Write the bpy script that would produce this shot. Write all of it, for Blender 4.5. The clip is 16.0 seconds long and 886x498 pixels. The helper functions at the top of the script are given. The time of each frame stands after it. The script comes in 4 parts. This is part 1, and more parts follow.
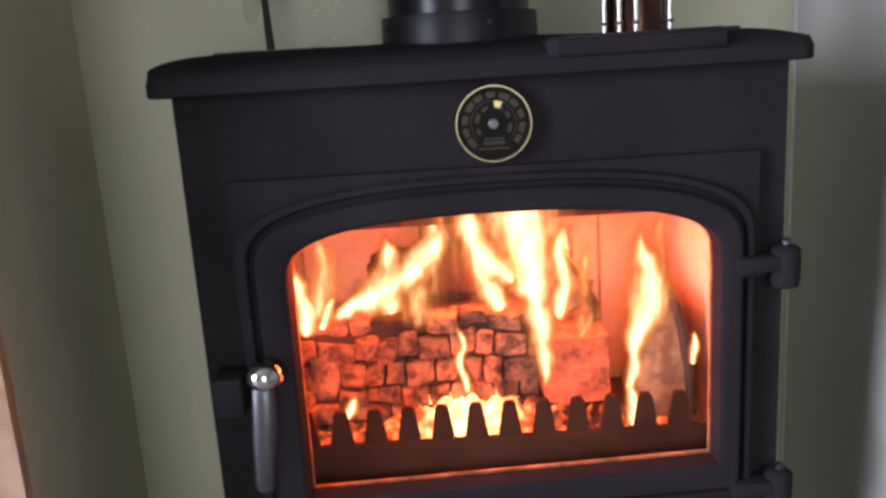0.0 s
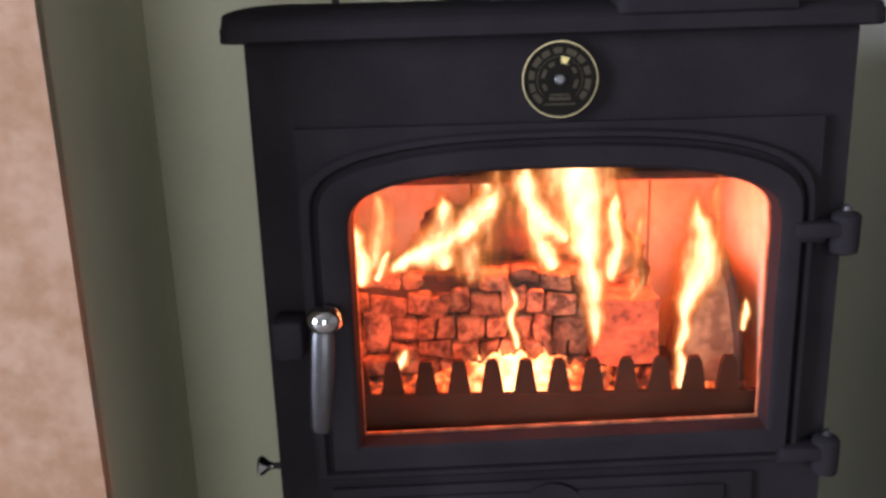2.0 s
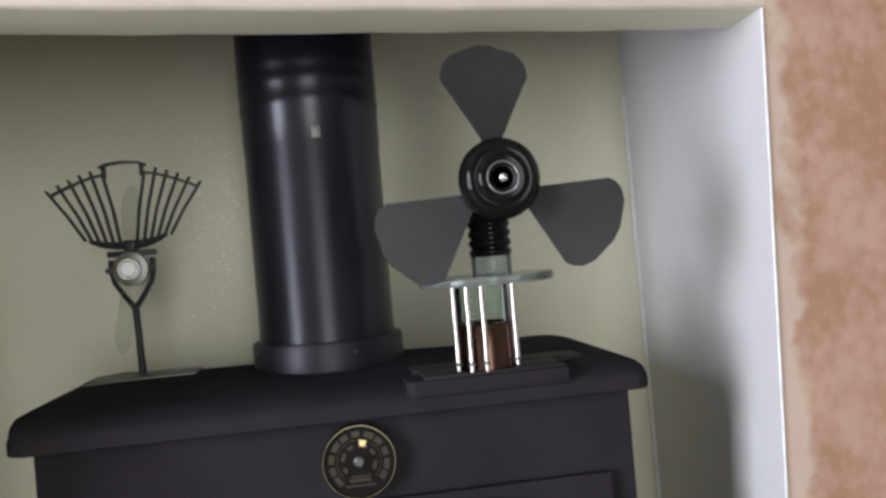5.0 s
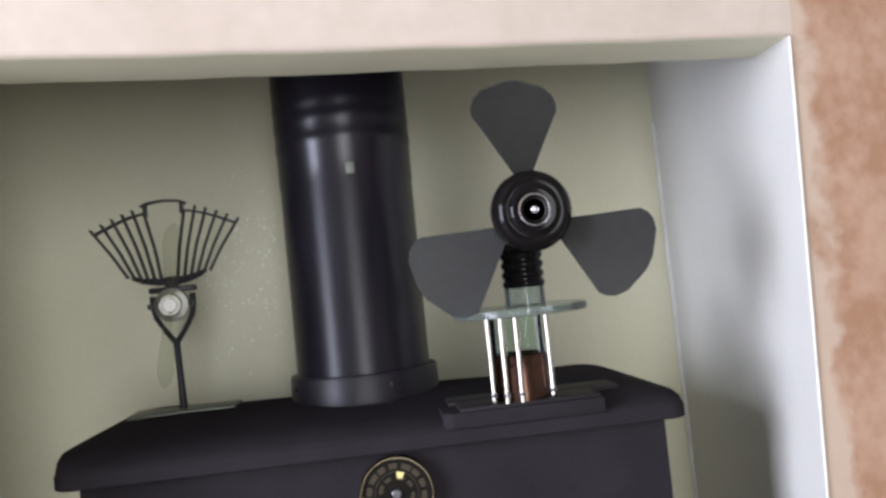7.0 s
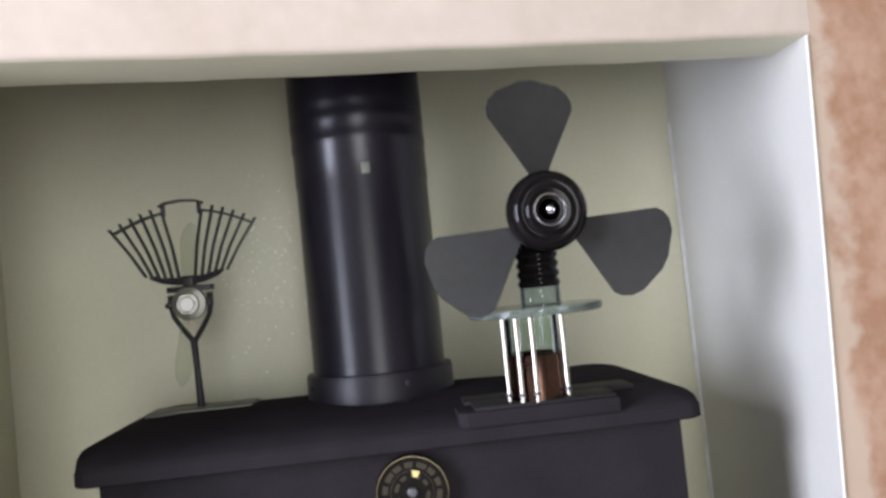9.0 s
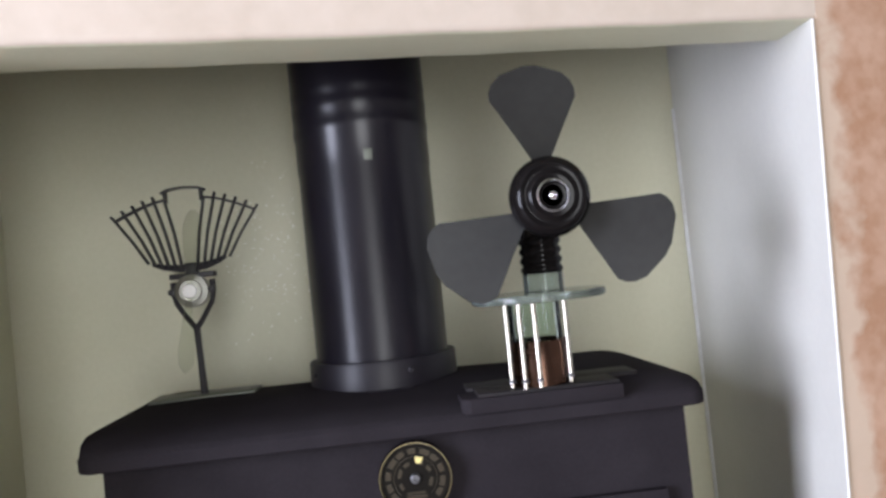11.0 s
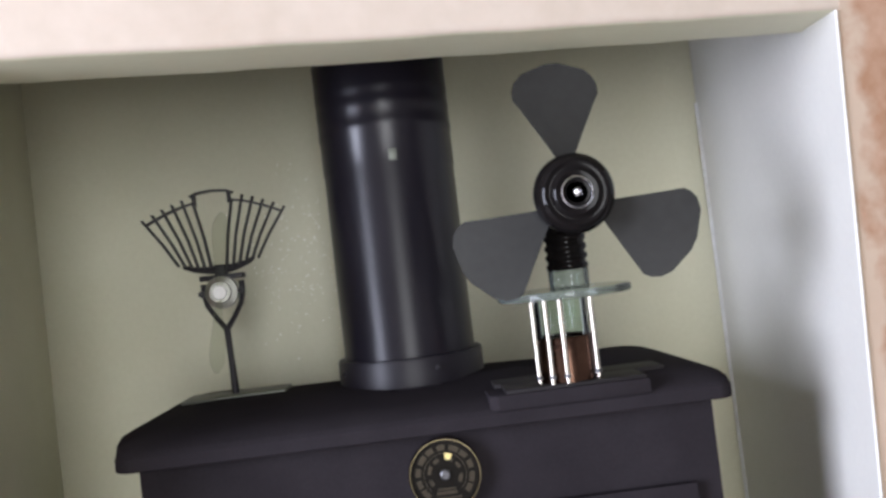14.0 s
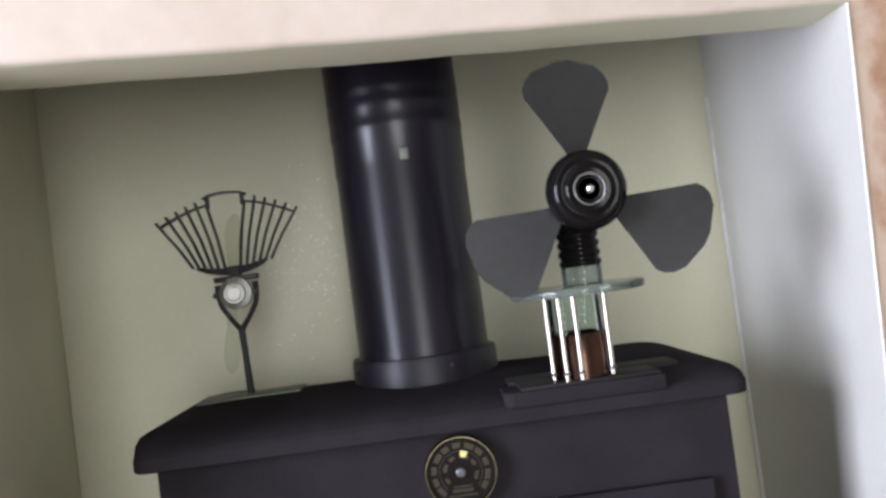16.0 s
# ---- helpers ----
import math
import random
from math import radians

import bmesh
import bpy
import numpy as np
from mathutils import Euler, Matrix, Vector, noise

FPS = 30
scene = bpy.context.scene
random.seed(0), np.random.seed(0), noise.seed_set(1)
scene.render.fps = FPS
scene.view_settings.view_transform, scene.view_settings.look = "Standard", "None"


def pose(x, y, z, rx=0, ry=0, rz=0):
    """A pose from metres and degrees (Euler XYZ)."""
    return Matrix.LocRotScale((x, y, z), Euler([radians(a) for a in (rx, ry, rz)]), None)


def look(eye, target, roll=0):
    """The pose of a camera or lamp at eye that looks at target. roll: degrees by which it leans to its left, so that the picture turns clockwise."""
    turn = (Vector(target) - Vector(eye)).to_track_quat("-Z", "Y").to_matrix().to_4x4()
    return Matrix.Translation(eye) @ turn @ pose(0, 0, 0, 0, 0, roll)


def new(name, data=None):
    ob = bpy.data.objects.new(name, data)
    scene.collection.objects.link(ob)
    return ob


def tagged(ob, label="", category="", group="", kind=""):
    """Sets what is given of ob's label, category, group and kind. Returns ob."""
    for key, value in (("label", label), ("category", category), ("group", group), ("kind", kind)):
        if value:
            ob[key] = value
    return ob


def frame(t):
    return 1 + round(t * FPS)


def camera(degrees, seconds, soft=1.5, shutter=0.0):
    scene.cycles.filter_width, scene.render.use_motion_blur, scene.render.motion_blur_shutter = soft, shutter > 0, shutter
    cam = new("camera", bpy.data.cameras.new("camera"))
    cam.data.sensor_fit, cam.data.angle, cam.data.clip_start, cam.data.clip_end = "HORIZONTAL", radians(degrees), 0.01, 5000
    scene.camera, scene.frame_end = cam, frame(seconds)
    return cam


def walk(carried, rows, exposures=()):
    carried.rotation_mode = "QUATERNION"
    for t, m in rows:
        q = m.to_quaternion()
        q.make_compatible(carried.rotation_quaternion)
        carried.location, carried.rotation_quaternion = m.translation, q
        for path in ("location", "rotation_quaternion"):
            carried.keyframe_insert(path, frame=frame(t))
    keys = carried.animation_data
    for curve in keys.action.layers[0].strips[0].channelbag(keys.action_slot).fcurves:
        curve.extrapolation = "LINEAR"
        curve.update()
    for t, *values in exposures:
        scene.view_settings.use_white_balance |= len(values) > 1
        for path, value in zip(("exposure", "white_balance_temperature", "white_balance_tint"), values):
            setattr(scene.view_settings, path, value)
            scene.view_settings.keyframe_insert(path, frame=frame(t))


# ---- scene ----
cam = camera(56.7, 16.0, soft=2.9)
PATH = [
    (0, (-0.037, -0.72, 0.622), (-0.047, 1.229, 0.171), -3.6),
    (0.5, (-0.048, -0.723, 0.617), (-0.048, 1.215, 0.123), -3.0),
    (1, (-0.054, -0.728, 0.613), (-0.077, 1.211, 0.122), -2.5),
    (1.5, (-0.061, -0.734, 0.604), (-0.114, 1.203, 0.11), -2.2),
    (2, (-0.07, -0.737, 0.6), (-0.14, 1.201, 0.11), -1.8),
    (2.5, (-0.059, -0.736, 0.599), (-0.107, 1.224, 0.205), -1.9),
    (3, (-0.064, -0.736, 0.611), (-0.133, 1.229, 0.248), -2.5),
    (3.5, (-0.046, -0.729, 0.643), (-0.011, 1.248, 0.343), -2.0),
    (4, (-0.039, -0.734, 0.697), (0.223, 1.244, 0.549), -1.9),
    (4.5, (-0.007, -0.736, 0.733), (0.298, 1.239, 0.667), -3.2),
    (4.7, (0.001, -0.741, 0.743), (0.294, 1.237, 0.712), -4.1),
    (7, (-0.001, -0.756, 0.75), (0.196, 1.233, 0.829), -5.8),
    (7.5, (0.003, -0.756, 0.751), (0.179, 1.234, 0.833), -5.9),
    (8, (-0.002, -0.757, 0.752), (0.168, 1.234, 0.833), -5.8),
    (10.5, (-0.002, -0.759, 0.749), (0.151, 1.234, 0.817), -5.8),
    (11, (-0.001, -0.756, 0.749), (0.149, 1.238, 0.801), -5.8),
    (11.5, (0.001, -0.759, 0.749), (0.136, 1.236, 0.795), -5.9),
    (12, (-0.002, -0.759, 0.749), (0.134, 1.236, 0.791), -6.2),
    (12.5, (-0.002, -0.76, 0.745), (0.123, 1.235, 0.798), -6.2),
    (13, (-0.006, -0.762, 0.749), (0.105, 1.235, 0.791), -6.4),
    (13.5, (-0.007, -0.763, 0.747), (0.093, 1.234, 0.8), -6.4),
    (14, (-0.004, -0.763, 0.75), (0.09, 1.234, 0.802), -6.7),
    (14.5, (0.002, -0.764, 0.755), (0.085, 1.234, 0.806), -7.1),
    (15, (0.001, -0.765, 0.749), (0.085, 1.232, 0.811), -7.5),
    (15.5, (-0.006, -0.765, 0.749), (0.07, 1.233, 0.803), -7.5),
    (16, (-0.007, -0.765, 0.75), (0.063, 1.233, 0.802), -7.4),
]
EXPOSURES = [(0, -1.1, 6230, 10), (1, -1.1, 6230, 10), (2, -1.12, 6230, 8), (2.5, -1.2, 6230, 10), (3.5, -1.1, 6280, 10),
             (4.0, -1.15, 6360, 10), (4.5, -1.03, 6380, 10), (4.7, -0.87, 6380, 10), (6.8, -0.47, 6350, 10), (7.0, -0.49, 6350, 10), (16.0, -0.46, 6350, 10)]
walk(cam, [(t, look(eye, target, roll)) for t, eye, target, roll in PATH], EXPOSURES)

# ---- light ----
world = bpy.data.worlds.new("world")
scene.world = world
world.use_nodes = True
sky = world.node_tree.nodes.new("ShaderNodeTexSky")
sky.sky_type, sky.sun_disc, sky.sun_elevation, sky.sun_rotation = "NISHITA", False, radians(35), radians(250)
world.node_tree.links.new(sky.outputs["Color"], world.node_tree.nodes["Background"].inputs["Color"])
world.node_tree.nodes["Background"].inputs["Strength"].default_value = 0.1


def area_lamp(name, m, sx, sy, watts, colour):
    data = bpy.data.lights.new(name, "AREA")
    data.shape, data.size, data.size_y, data.energy, data.color = "RECTANGLE", sx, sy, watts, colour
    ob = new(name, data)
    ob.matrix_world = m
    return ob


# daylight through the side window and the window at the far end of the room
area_lamp("side_window_light", look((-2.38, -1.5, 0.95), (0, -0.9, 0.75)), 1.15, 1.6, 252, (0.80, 0.83, 1.0))
area_lamp("end_window_light", look((0.15, -3.17, 0.90), (0.1, 0, 0.72)), 0.8, 1.75, 66, (0.985, 0.985, 0.99))


def point_lamp(name, place, watts, colour, radius):
    data = bpy.data.lights.new(name, "POINT")
    data.energy, data.color, data.shadow_soft_size = watts, colour, radius
    ob = new(name, data)
    ob.location = place
    return ob


# the fire's own light, one by the tall flame and one over the embers
point_lamp("fire_light", (0.03, 0.13, 0.40), 15.5, (1.0, 0.125, 0.032), 0.03)
point_lamp("ember_light", (-0.02, 0.056, 0.302), 0.55, (1.0, 0.125, 0.032), 0.02)
point_lamp("ember_light", (-0.13, 0.056, 0.300), 0.35, (1.0, 0.125, 0.032), 0.02)
point_lamp("side_flame_light", (0.115, 0.140, 0.42), 3.2, (1.0, 0.125, 0.032), 0.02)
point_lamp("end_flame_light", (-0.165, 0.070, 0.405), 3.2, (1.0, 0.125, 0.032), 0.02)


# ---- materials ----
def material(name, colour, second=None, rough=0.6, metal=0.0, grain=200.0, blotch=9.0, bump=0.15, depth=0.001, vary=0.5,
             rough_vary=0.1, glow=None, glow_strength=0.0, coat=0.0, per_object=0.0, shine=0.5):
    """A surface whose colour drifts between two tones at a coarse and a fine scale, with a fine relief."""
    m = bpy.data.materials.new(name)
    m.use_nodes = True
    n, l = m.node_tree.nodes, m.node_tree.links
    b = n["Principled BSDF"]
    second = second or tuple(c * 0.75 for c in colour)
    where = n.new("ShaderNodeTexCoord")
    big, small = n.new("ShaderNodeTexNoise"), n.new("ShaderNodeTexNoise")
    big.inputs["Scale"].default_value, small.inputs["Scale"].default_value = blotch, grain
    big.inputs["Detail"].default_value, small.inputs["Detail"].default_value = 5, 3
    for node in (big, small):
        l.new(where.outputs["Object"], node.inputs["Vector"])
    add = n.new("ShaderNodeMath")
    add.operation = "MULTIPLY_ADD"
    l.new(small.outputs["Fac"], add.inputs[0])
    add.inputs[1].default_value = 0.5
    l.new(big.outputs["Fac"], add.inputs[2])
    spread = n.new("ShaderNodeMapRange")
    spread.inputs["From Min"].default_value, spread.inputs["From Max"].default_value = 0.75 - 0.25 / max(vary, 0.01) * 0.5, 0.75 + 0.25 / max(vary, 0.01) * 0.5
    l.new(add.outputs[0], spread.inputs["Value"])
    mix = n.new("ShaderNodeMix")
    mix.data_type = "RGBA"
    mix.inputs["A"].default_value, mix.inputs["B"].default_value = (*colour, 1), (*second, 1)
    l.new(spread.outputs["Result"], mix.inputs["Factor"])
    out = mix.outputs["Result"]
    if per_object:
        info, hue = n.new("ShaderNodeObjectInfo"), n.new("ShaderNodeHueSaturation")
        r = n.new("ShaderNodeMapRange")
        r.inputs["To Min"].default_value, r.inputs["To Max"].default_value = 1 - per_object, 1 + per_object
        l.new(info.outputs["Random"], r.inputs["Value"])
        l.new(r.outputs["Result"], hue.inputs["Value"])
        l.new(out, hue.inputs["Color"])
        out = hue.outputs["Color"]
    l.new(out, b.inputs["Base Color"])
    rr = n.new("ShaderNodeMapRange")
    rr.inputs["To Min"].default_value, rr.inputs["To Max"].default_value = max(0.0, rough - rough_vary), min(1.0, rough + rough_vary)
    l.new(big.outputs["Fac"], rr.inputs["Value"])
    l.new(rr.outputs["Result"], b.inputs["Roughness"])
    b.inputs["Metallic"].default_value = metal
    b.inputs["Coat Weight"].default_value = coat
    b.inputs["Specular IOR Level"].default_value = shine
    if bump:
        bp = n.new("ShaderNodeBump")
        bp.inputs["Strength"].default_value, bp.inputs["Distance"].default_value = bump, depth
        l.new(add.outputs[0], bp.inputs["Height"])
        l.new(bp.outputs["Normal"], b.inputs["Normal"])
    if glow:
        b.inputs["Emission Color"].default_value = (*glow, 1)
        b.inputs["Emission Strength"].default_value = glow_strength
        if vary > 0.9:
            ramp = n.new("ShaderNodeMapRange")
            ramp.inputs["From Min"].default_value, ramp.inputs["From Max"].default_value = 0.62, 0.9
            ramp.inputs["To Min"].default_value, ramp.inputs["To Max"].default_value = glow_strength * 0.35, glow_strength * 1.3
            l.new(add.outputs[0], ramp.inputs["Value"])
            l.new(ramp.outputs["Result"], b.inputs["Emission Strength"])
    return m


def glass_material(name, colour, rough=0.02, bend=1.45, cloud=0.0, cloud_colour=(0.5, 0.5, 0.5)):
    """Glass: a clear body that lets most light straight through, under a glossy skin."""
    m = bpy.data.materials.new(name)
    m.use_nodes = True
    n, l = m.node_tree.nodes, m.node_tree.links
    out = n["Material Output"]
    n.remove(n["Principled BSDF"])
    see, shine, mix, skin = n.new("ShaderNodeBsdfTransparent"), n.new("ShaderNodeBsdfGlossy"), n.new("ShaderNodeMixShader"), n.new("ShaderNodeFresnel")
    see.inputs["Color"].default_value, shine.inputs["Roughness"].default_value = (*colour, 1), rough
    skin.inputs["IOR"].default_value = bend
    l.new(skin.outputs[0], mix.inputs[0])
    body = see
    if cloud:
        milk, body = n.new("ShaderNodeBsdfDiffuse"), n.new("ShaderNodeMixShader")
        milk.inputs["Color"].default_value, body.inputs[0].default_value = (*cloud_colour, 1), cloud
        l.new(see.outputs[0], body.inputs[1])
        l.new(milk.outputs[0], body.inputs[2])
    l.new(body.outputs[0], mix.inputs[1])
    l.new(shine.outputs[0], mix.inputs[2])
    l.new(mix.outputs[0], out.inputs["Surface"])
    return m


def flame_material(name):
    """Burning gas: clear and orange at the rim, yellow-white in the middle, broken up by a streaky noise."""
    m = bpy.data.materials.new(name)
    m.use_nodes = True
    n, l = m.node_tree.nodes, m.node_tree.links
    out = n["Material Output"]
    n.remove(n["Principled BSDF"])
    glow, see, mix = n.new("ShaderNodeEmission"), n.new("ShaderNodeBsdfTransparent"), n.new("ShaderNodeMixShader")
    heat, where, stretch, noisy = n.new("ShaderNodeAttribute"), n.new("ShaderNodeTexCoord"), n.new("ShaderNodeMapping"), n.new("ShaderNodeTexNoise")
    heat.attribute_name = "burn"
    stretch.inputs["Scale"].default_value = (1, 1, 0.4)
    noisy.inputs["Scale"].default_value, noisy.inputs["Detail"].default_value = 75.0, 3.0
    l.new(where.outputs["Object"], stretch.inputs["Vector"])
    l.new(stretch.outputs[0], noisy.inputs["Vector"])
    centred, total = n.new("ShaderNodeMath"), n.new("ShaderNodeMath")
    centred.operation, total.operation = "MULTIPLY_ADD", "ADD"
    centred.inputs[1].default_value, centred.inputs[2].default_value = 0.9, -0.45
    l.new(noisy.outputs["Fac"], centred.inputs[0])
    l.new(centred.outputs[0], total.inputs[0])
    l.new(heat.outputs["Fac"], total.inputs[1])
    fade, level = n.new("ShaderNodeMapRange"), n.new("ShaderNodeMapRange")
    fade.interpolation_type = level.interpolation_type = "SMOOTHSTEP"
    fade.inputs["From Min"].default_value, fade.inputs["From Max"].default_value = 0.0, 1.25
    fade.inputs["To Max"].default_value = 0.9
    level.inputs["From Min"].default_value, level.inputs["From Max"].default_value = 0.3, 1.15
    level.inputs["To Min"].default_value, level.inputs["To Max"].default_value = 1.5, 8.0
    tint = n.new("ShaderNodeValToRGB")
    tint.color_ramp.elements[0].position, tint.color_ramp.elements[0].color = 0.1, (1.0, 0.25, 0.05, 1)
    tint.color_ramp.elements[1].position, tint.color_ramp.elements[1].color = 0.95, (1.0, 0.66, 0.34, 1)
    middle = tint.color_ramp.elements.new(0.5)
    middle.color = (1.0, 0.30, 0.07, 1)
    for node in (fade, level, tint):
        l.new(total.outputs[0], node.inputs[0])
    l.new(tint.outputs["Color"], glow.inputs["Color"])
    l.new(level.outputs["Result"], glow.inputs["Strength"])
    l.new(fade.outputs["Result"], mix.inputs[0])
    l.new(see.outputs[0], mix.inputs[1])
    l.new(glow.outputs[0], mix.inputs[2])
    l.new(mix.outputs[0], out.inputs["Surface"])
    return m


def coal_material(name):
    """A fire bed: black and dull red lumps with orange to white heat between, hottest round its middle."""
    m = bpy.data.materials.new(name)
    m.use_nodes = True
    n, l = m.node_tree.nodes, m.node_tree.links
    b = n["Principled BSDF"]
    where, noisy, cells = n.new("ShaderNodeTexCoord"), n.new("ShaderNodeTexNoise"), n.new("ShaderNodeTexVoronoi")
    noisy.inputs["Scale"].default_value, noisy.inputs["Detail"].default_value = 55.0, 4.0
    cells.inputs["Scale"].default_value = 95.0
    l.new(where.outputs["Object"], noisy.inputs["Vector"])
    l.new(where.outputs["Object"], cells.inputs["Vector"])
    heat = n.new("ShaderNodeAttribute")
    heat.attribute_name = "burn"
    one, two = n.new("ShaderNodeMath"), n.new("ShaderNodeMath")
    one.operation, two.operation = "MULTIPLY_ADD", "MULTIPLY_ADD"
    one.inputs[1].default_value = 0.7
    l.new(noisy.outputs["Fac"], one.inputs[0])
    l.new(heat.outputs["Fac"], one.inputs[2])
    two.inputs[1].default_value = -0.35
    l.new(cells.outputs["Distance"], two.inputs[0])
    l.new(one.outputs[0], two.inputs[2])
    tint, level = n.new("ShaderNodeValToRGB"), n.new("ShaderNodeMapRange")
    tint.color_ramp.elements[0].position, tint.color_ramp.elements[0].color = 0.25, (0.6, 0.02, 0.008, 1)
    tint.color_ramp.elements[1].position, tint.color_ramp.elements[1].color = 1.0, (1.0, 0.62, 0.25, 1)
    middle = tint.color_ramp.elements.new(0.55)
    middle.color = (1.0, 0.16, 0.03, 1)
    level.interpolation_type = "SMOOTHSTEP"
    level.inputs["From Min"].default_value, level.inputs["From Max"].default_value = 0.28, 1.05
    level.inputs["To Min"].default_value, level.inputs["To Max"].default_value = 0.05, 10.0
    l.new(two.outputs[0], tint.inputs[0])
    l.new(two.outputs[0], level.inputs[0])
    l.new(tint.outputs["Color"], b.inputs["Emission Color"])
    l.new(level.outputs["Result"], b.inputs["Emission Strength"])
    b.inputs["Base Color"].default_value = (0.16, 0.10, 0.07, 1)
    b.inputs["Roughness"].default_value = 0.95
    bump = n.new("ShaderNodeBump")
    bump.inputs["Distance"].default_value = 0.004
    l.new(two.outputs[0], bump.inputs["Height"])
    l.new(bump.outputs["Normal"], b.inputs["Normal"])
    return m


SAGE = material("sage_wall_paint", (0.615, 0.60, 0.450), (0.56, 0.545, 0.395), rough=0.45, grain=160, blotch=6, bump=0.3, depth=0.001, vary=0.5)
CHALK = material("chalky_white_paint", (0.62, 0.61, 0.565), (0.57, 0.56, 0.52), rough=0.5, grain=160, blotch=6, bump=0.3, depth=0.001, vary=0.5)
BEAD = material("white_bead_paint", (0.74, 0.74, 0.73), (0.60, 0.59, 0.55), rough=0.45, grain=160, blotch=30, bump=0.3, depth=0.001, vary=0.7)
PINK = material("pink_bare_plaster", (0.35, 0.195, 0.115), (0.45, 0.29, 0.20), rough=0.85, grain=70, blotch=14, bump=0.3, depth=0.001, vary=0.9)
PINK_EDGE = material("pink_plaster_with_filler", (0.35, 0.195, 0.115), (0.45, 0.29, 0.20), rough=0.85, grain=70, blotch=14, bump=0.3, depth=0.001, vary=0.9)
# pale filler rubbed unevenly along the edge of the plaster
nodes, links = PINK_EDGE.node_tree.nodes, PINK_EDGE.node_tree.links
paint = nodes["Principled BSDF"].inputs["Base Color"].links[0].from_socket
spot, axes, ragged, shift, band, over = (nodes.new(k) for k in ("ShaderNodeTexCoord", "ShaderNodeSeparateXYZ", "ShaderNodeTexNoise", "ShaderNodeMath", "ShaderNodeMapRange", "ShaderNodeMix"))
over.data_type = "RGBA"
over.inputs["B"].default_value = (0.54, 0.44, 0.345, 1)
ragged.inputs["Scale"].default_value, ragged.inputs["Detail"].default_value = 22.0, 8.0
shift.operation = "MULTIPLY_ADD"
shift.inputs[1].default_value = 0.085
band.inputs["From Min"].default_value, band.inputs["From Max"].default_value = 0.482, 0.466
band.inputs["To Max"].default_value = 0.75
links.new(spot.outputs["Object"], axes.inputs[0])
links.new(spot.outputs["Object"], ragged.inputs["Vector"])
links.new(ragged.outputs["Fac"], shift.inputs[0])
links.new(axes.outputs["X"], shift.inputs[2])
links.new(shift.outputs[0], band.inputs["Value"])
links.new(band.outputs["Result"], over.inputs["Factor"])
links.new(paint, over.inputs["A"])
links.new(over.outputs["Result"], nodes["Principled BSDF"].inputs["Base Color"])
CREAM = material("cream_lintel_plaster", (0.585, 0.50, 0.42), (0.51, 0.43, 0.35), rough=0.8, grain=60, blotch=10, bump=0.3, depth=0.001, vary=0.6)
ROOM = material("room_wall_paint", (0.38, 0.365, 0.33), rough=0.8, blotch=3, bump=0.1)
FLOOR = material("pale_floor", (0.30, 0.28, 0.255), (0.25, 0.235, 0.21), rough=0.6, blotch=7, bump=0.2)
IRON = material("black_stove_paint", (0.0182, 0.0158, 0.0182), (0.0265, 0.0232, 0.0265), rough=0.8, shine=0.02, grain=380, blotch=14, bump=0.35, depth=0.0006, vary=0.5)
FLUE = material("black_flue_enamel", (0.0065, 0.0055, 0.0090), (0.010, 0.0085, 0.0135), rough=0.29, shine=0.36, grain=420, blotch=12, bump=0.12, depth=0.0003, rough_vary=0.03)
COLLAR = material("black_collar_casting", (0.0075, 0.0062, 0.0095), (0.012, 0.010, 0.0145), rough=0.42, shine=0.3, grain=380, blotch=14, bump=0.3, depth=0.0005)
STEEL = material("brushed_steel", (0.15, 0.15, 0.16), (0.10, 0.10, 0.11), rough=0.36, metal=1.0, grain=350, blotch=25, bump=0.1, depth=0.0003)
CHROME = material("chrome", (0.66, 0.66, 0.68), (0.55, 0.55, 0.57), rough=0.13, metal=1.0, bump=0.0, rough_vary=0.04)
PILLAR = material("polished_steel_rod", (0.36, 0.33, 0.29), (0.28, 0.255, 0.22), rough=0.07, metal=1.0, bump=0.0, rough_vary=0.04)
BRASS = material("brass", (0.15, 0.125, 0.08), (0.10, 0.085, 0.055), rough=0.18, metal=1.0, bump=0.0)
COPPER = material("copper", (0.11, 0.062, 0.043), (0.065, 0.036, 0.026), rough=0.24, metal=1.0, grain=250, blotch=40, bump=0.05)
GOLD = material("gold_print", (0.036, 0.025, 0.010), (0.02, 0.014, 0.006), rough=0.5, metal=0.3, bump=0.0)
YELLOW = material("yellow_pointer", (0.80, 0.66, 0.25), rough=0.45, bump=0.0)
ENAMEL = material("black_gloss_enamel", (0.007, 0.006, 0.006), rough=0.13, shine=0.11, bump=0.0, rough_vary=0.05)
DIAL = material("black_dial_paint", (0.008, 0.0065, 0.005), rough=0.5, shine=0.08, bump=0.0, rough_vary=0.05)
BLACK = material("black_anodised_metal", (0.014, 0.013, 0.015), (0.024, 0.022, 0.026), rough=0.45, shine=0.3, grain=300, bump=0.1, depth=0.0003)
SMOKE = material("dark_fan_blade", (0.024, 0.024, 0.023), (0.038, 0.038, 0.036), rough=0.45, shine=0.2, grain=100, bump=0.05)
PALE = material("satin_aluminium", (0.38, 0.38, 0.34), (0.30, 0.30, 0.27), rough=0.36, metal=1.0, grain=200, bump=0.05)
BRICK = material("fire_brick", (0.80, 0.66, 0.50), (0.62, 0.46, 0.33), rough=0.9, grain=120, blotch=14, bump=0.4, depth=0.001, vary=0.7)
# charred wood, lightened and reddened to carry the fire's light
CHAR = material("firelit_charred_wood", (0.42, 0.225, 0.135), (0.10, 0.046, 0.030), rough=0.9, grain=190, blotch=60, bump=0.9, depth=0.004, vary=0.95, per_object=0.5)
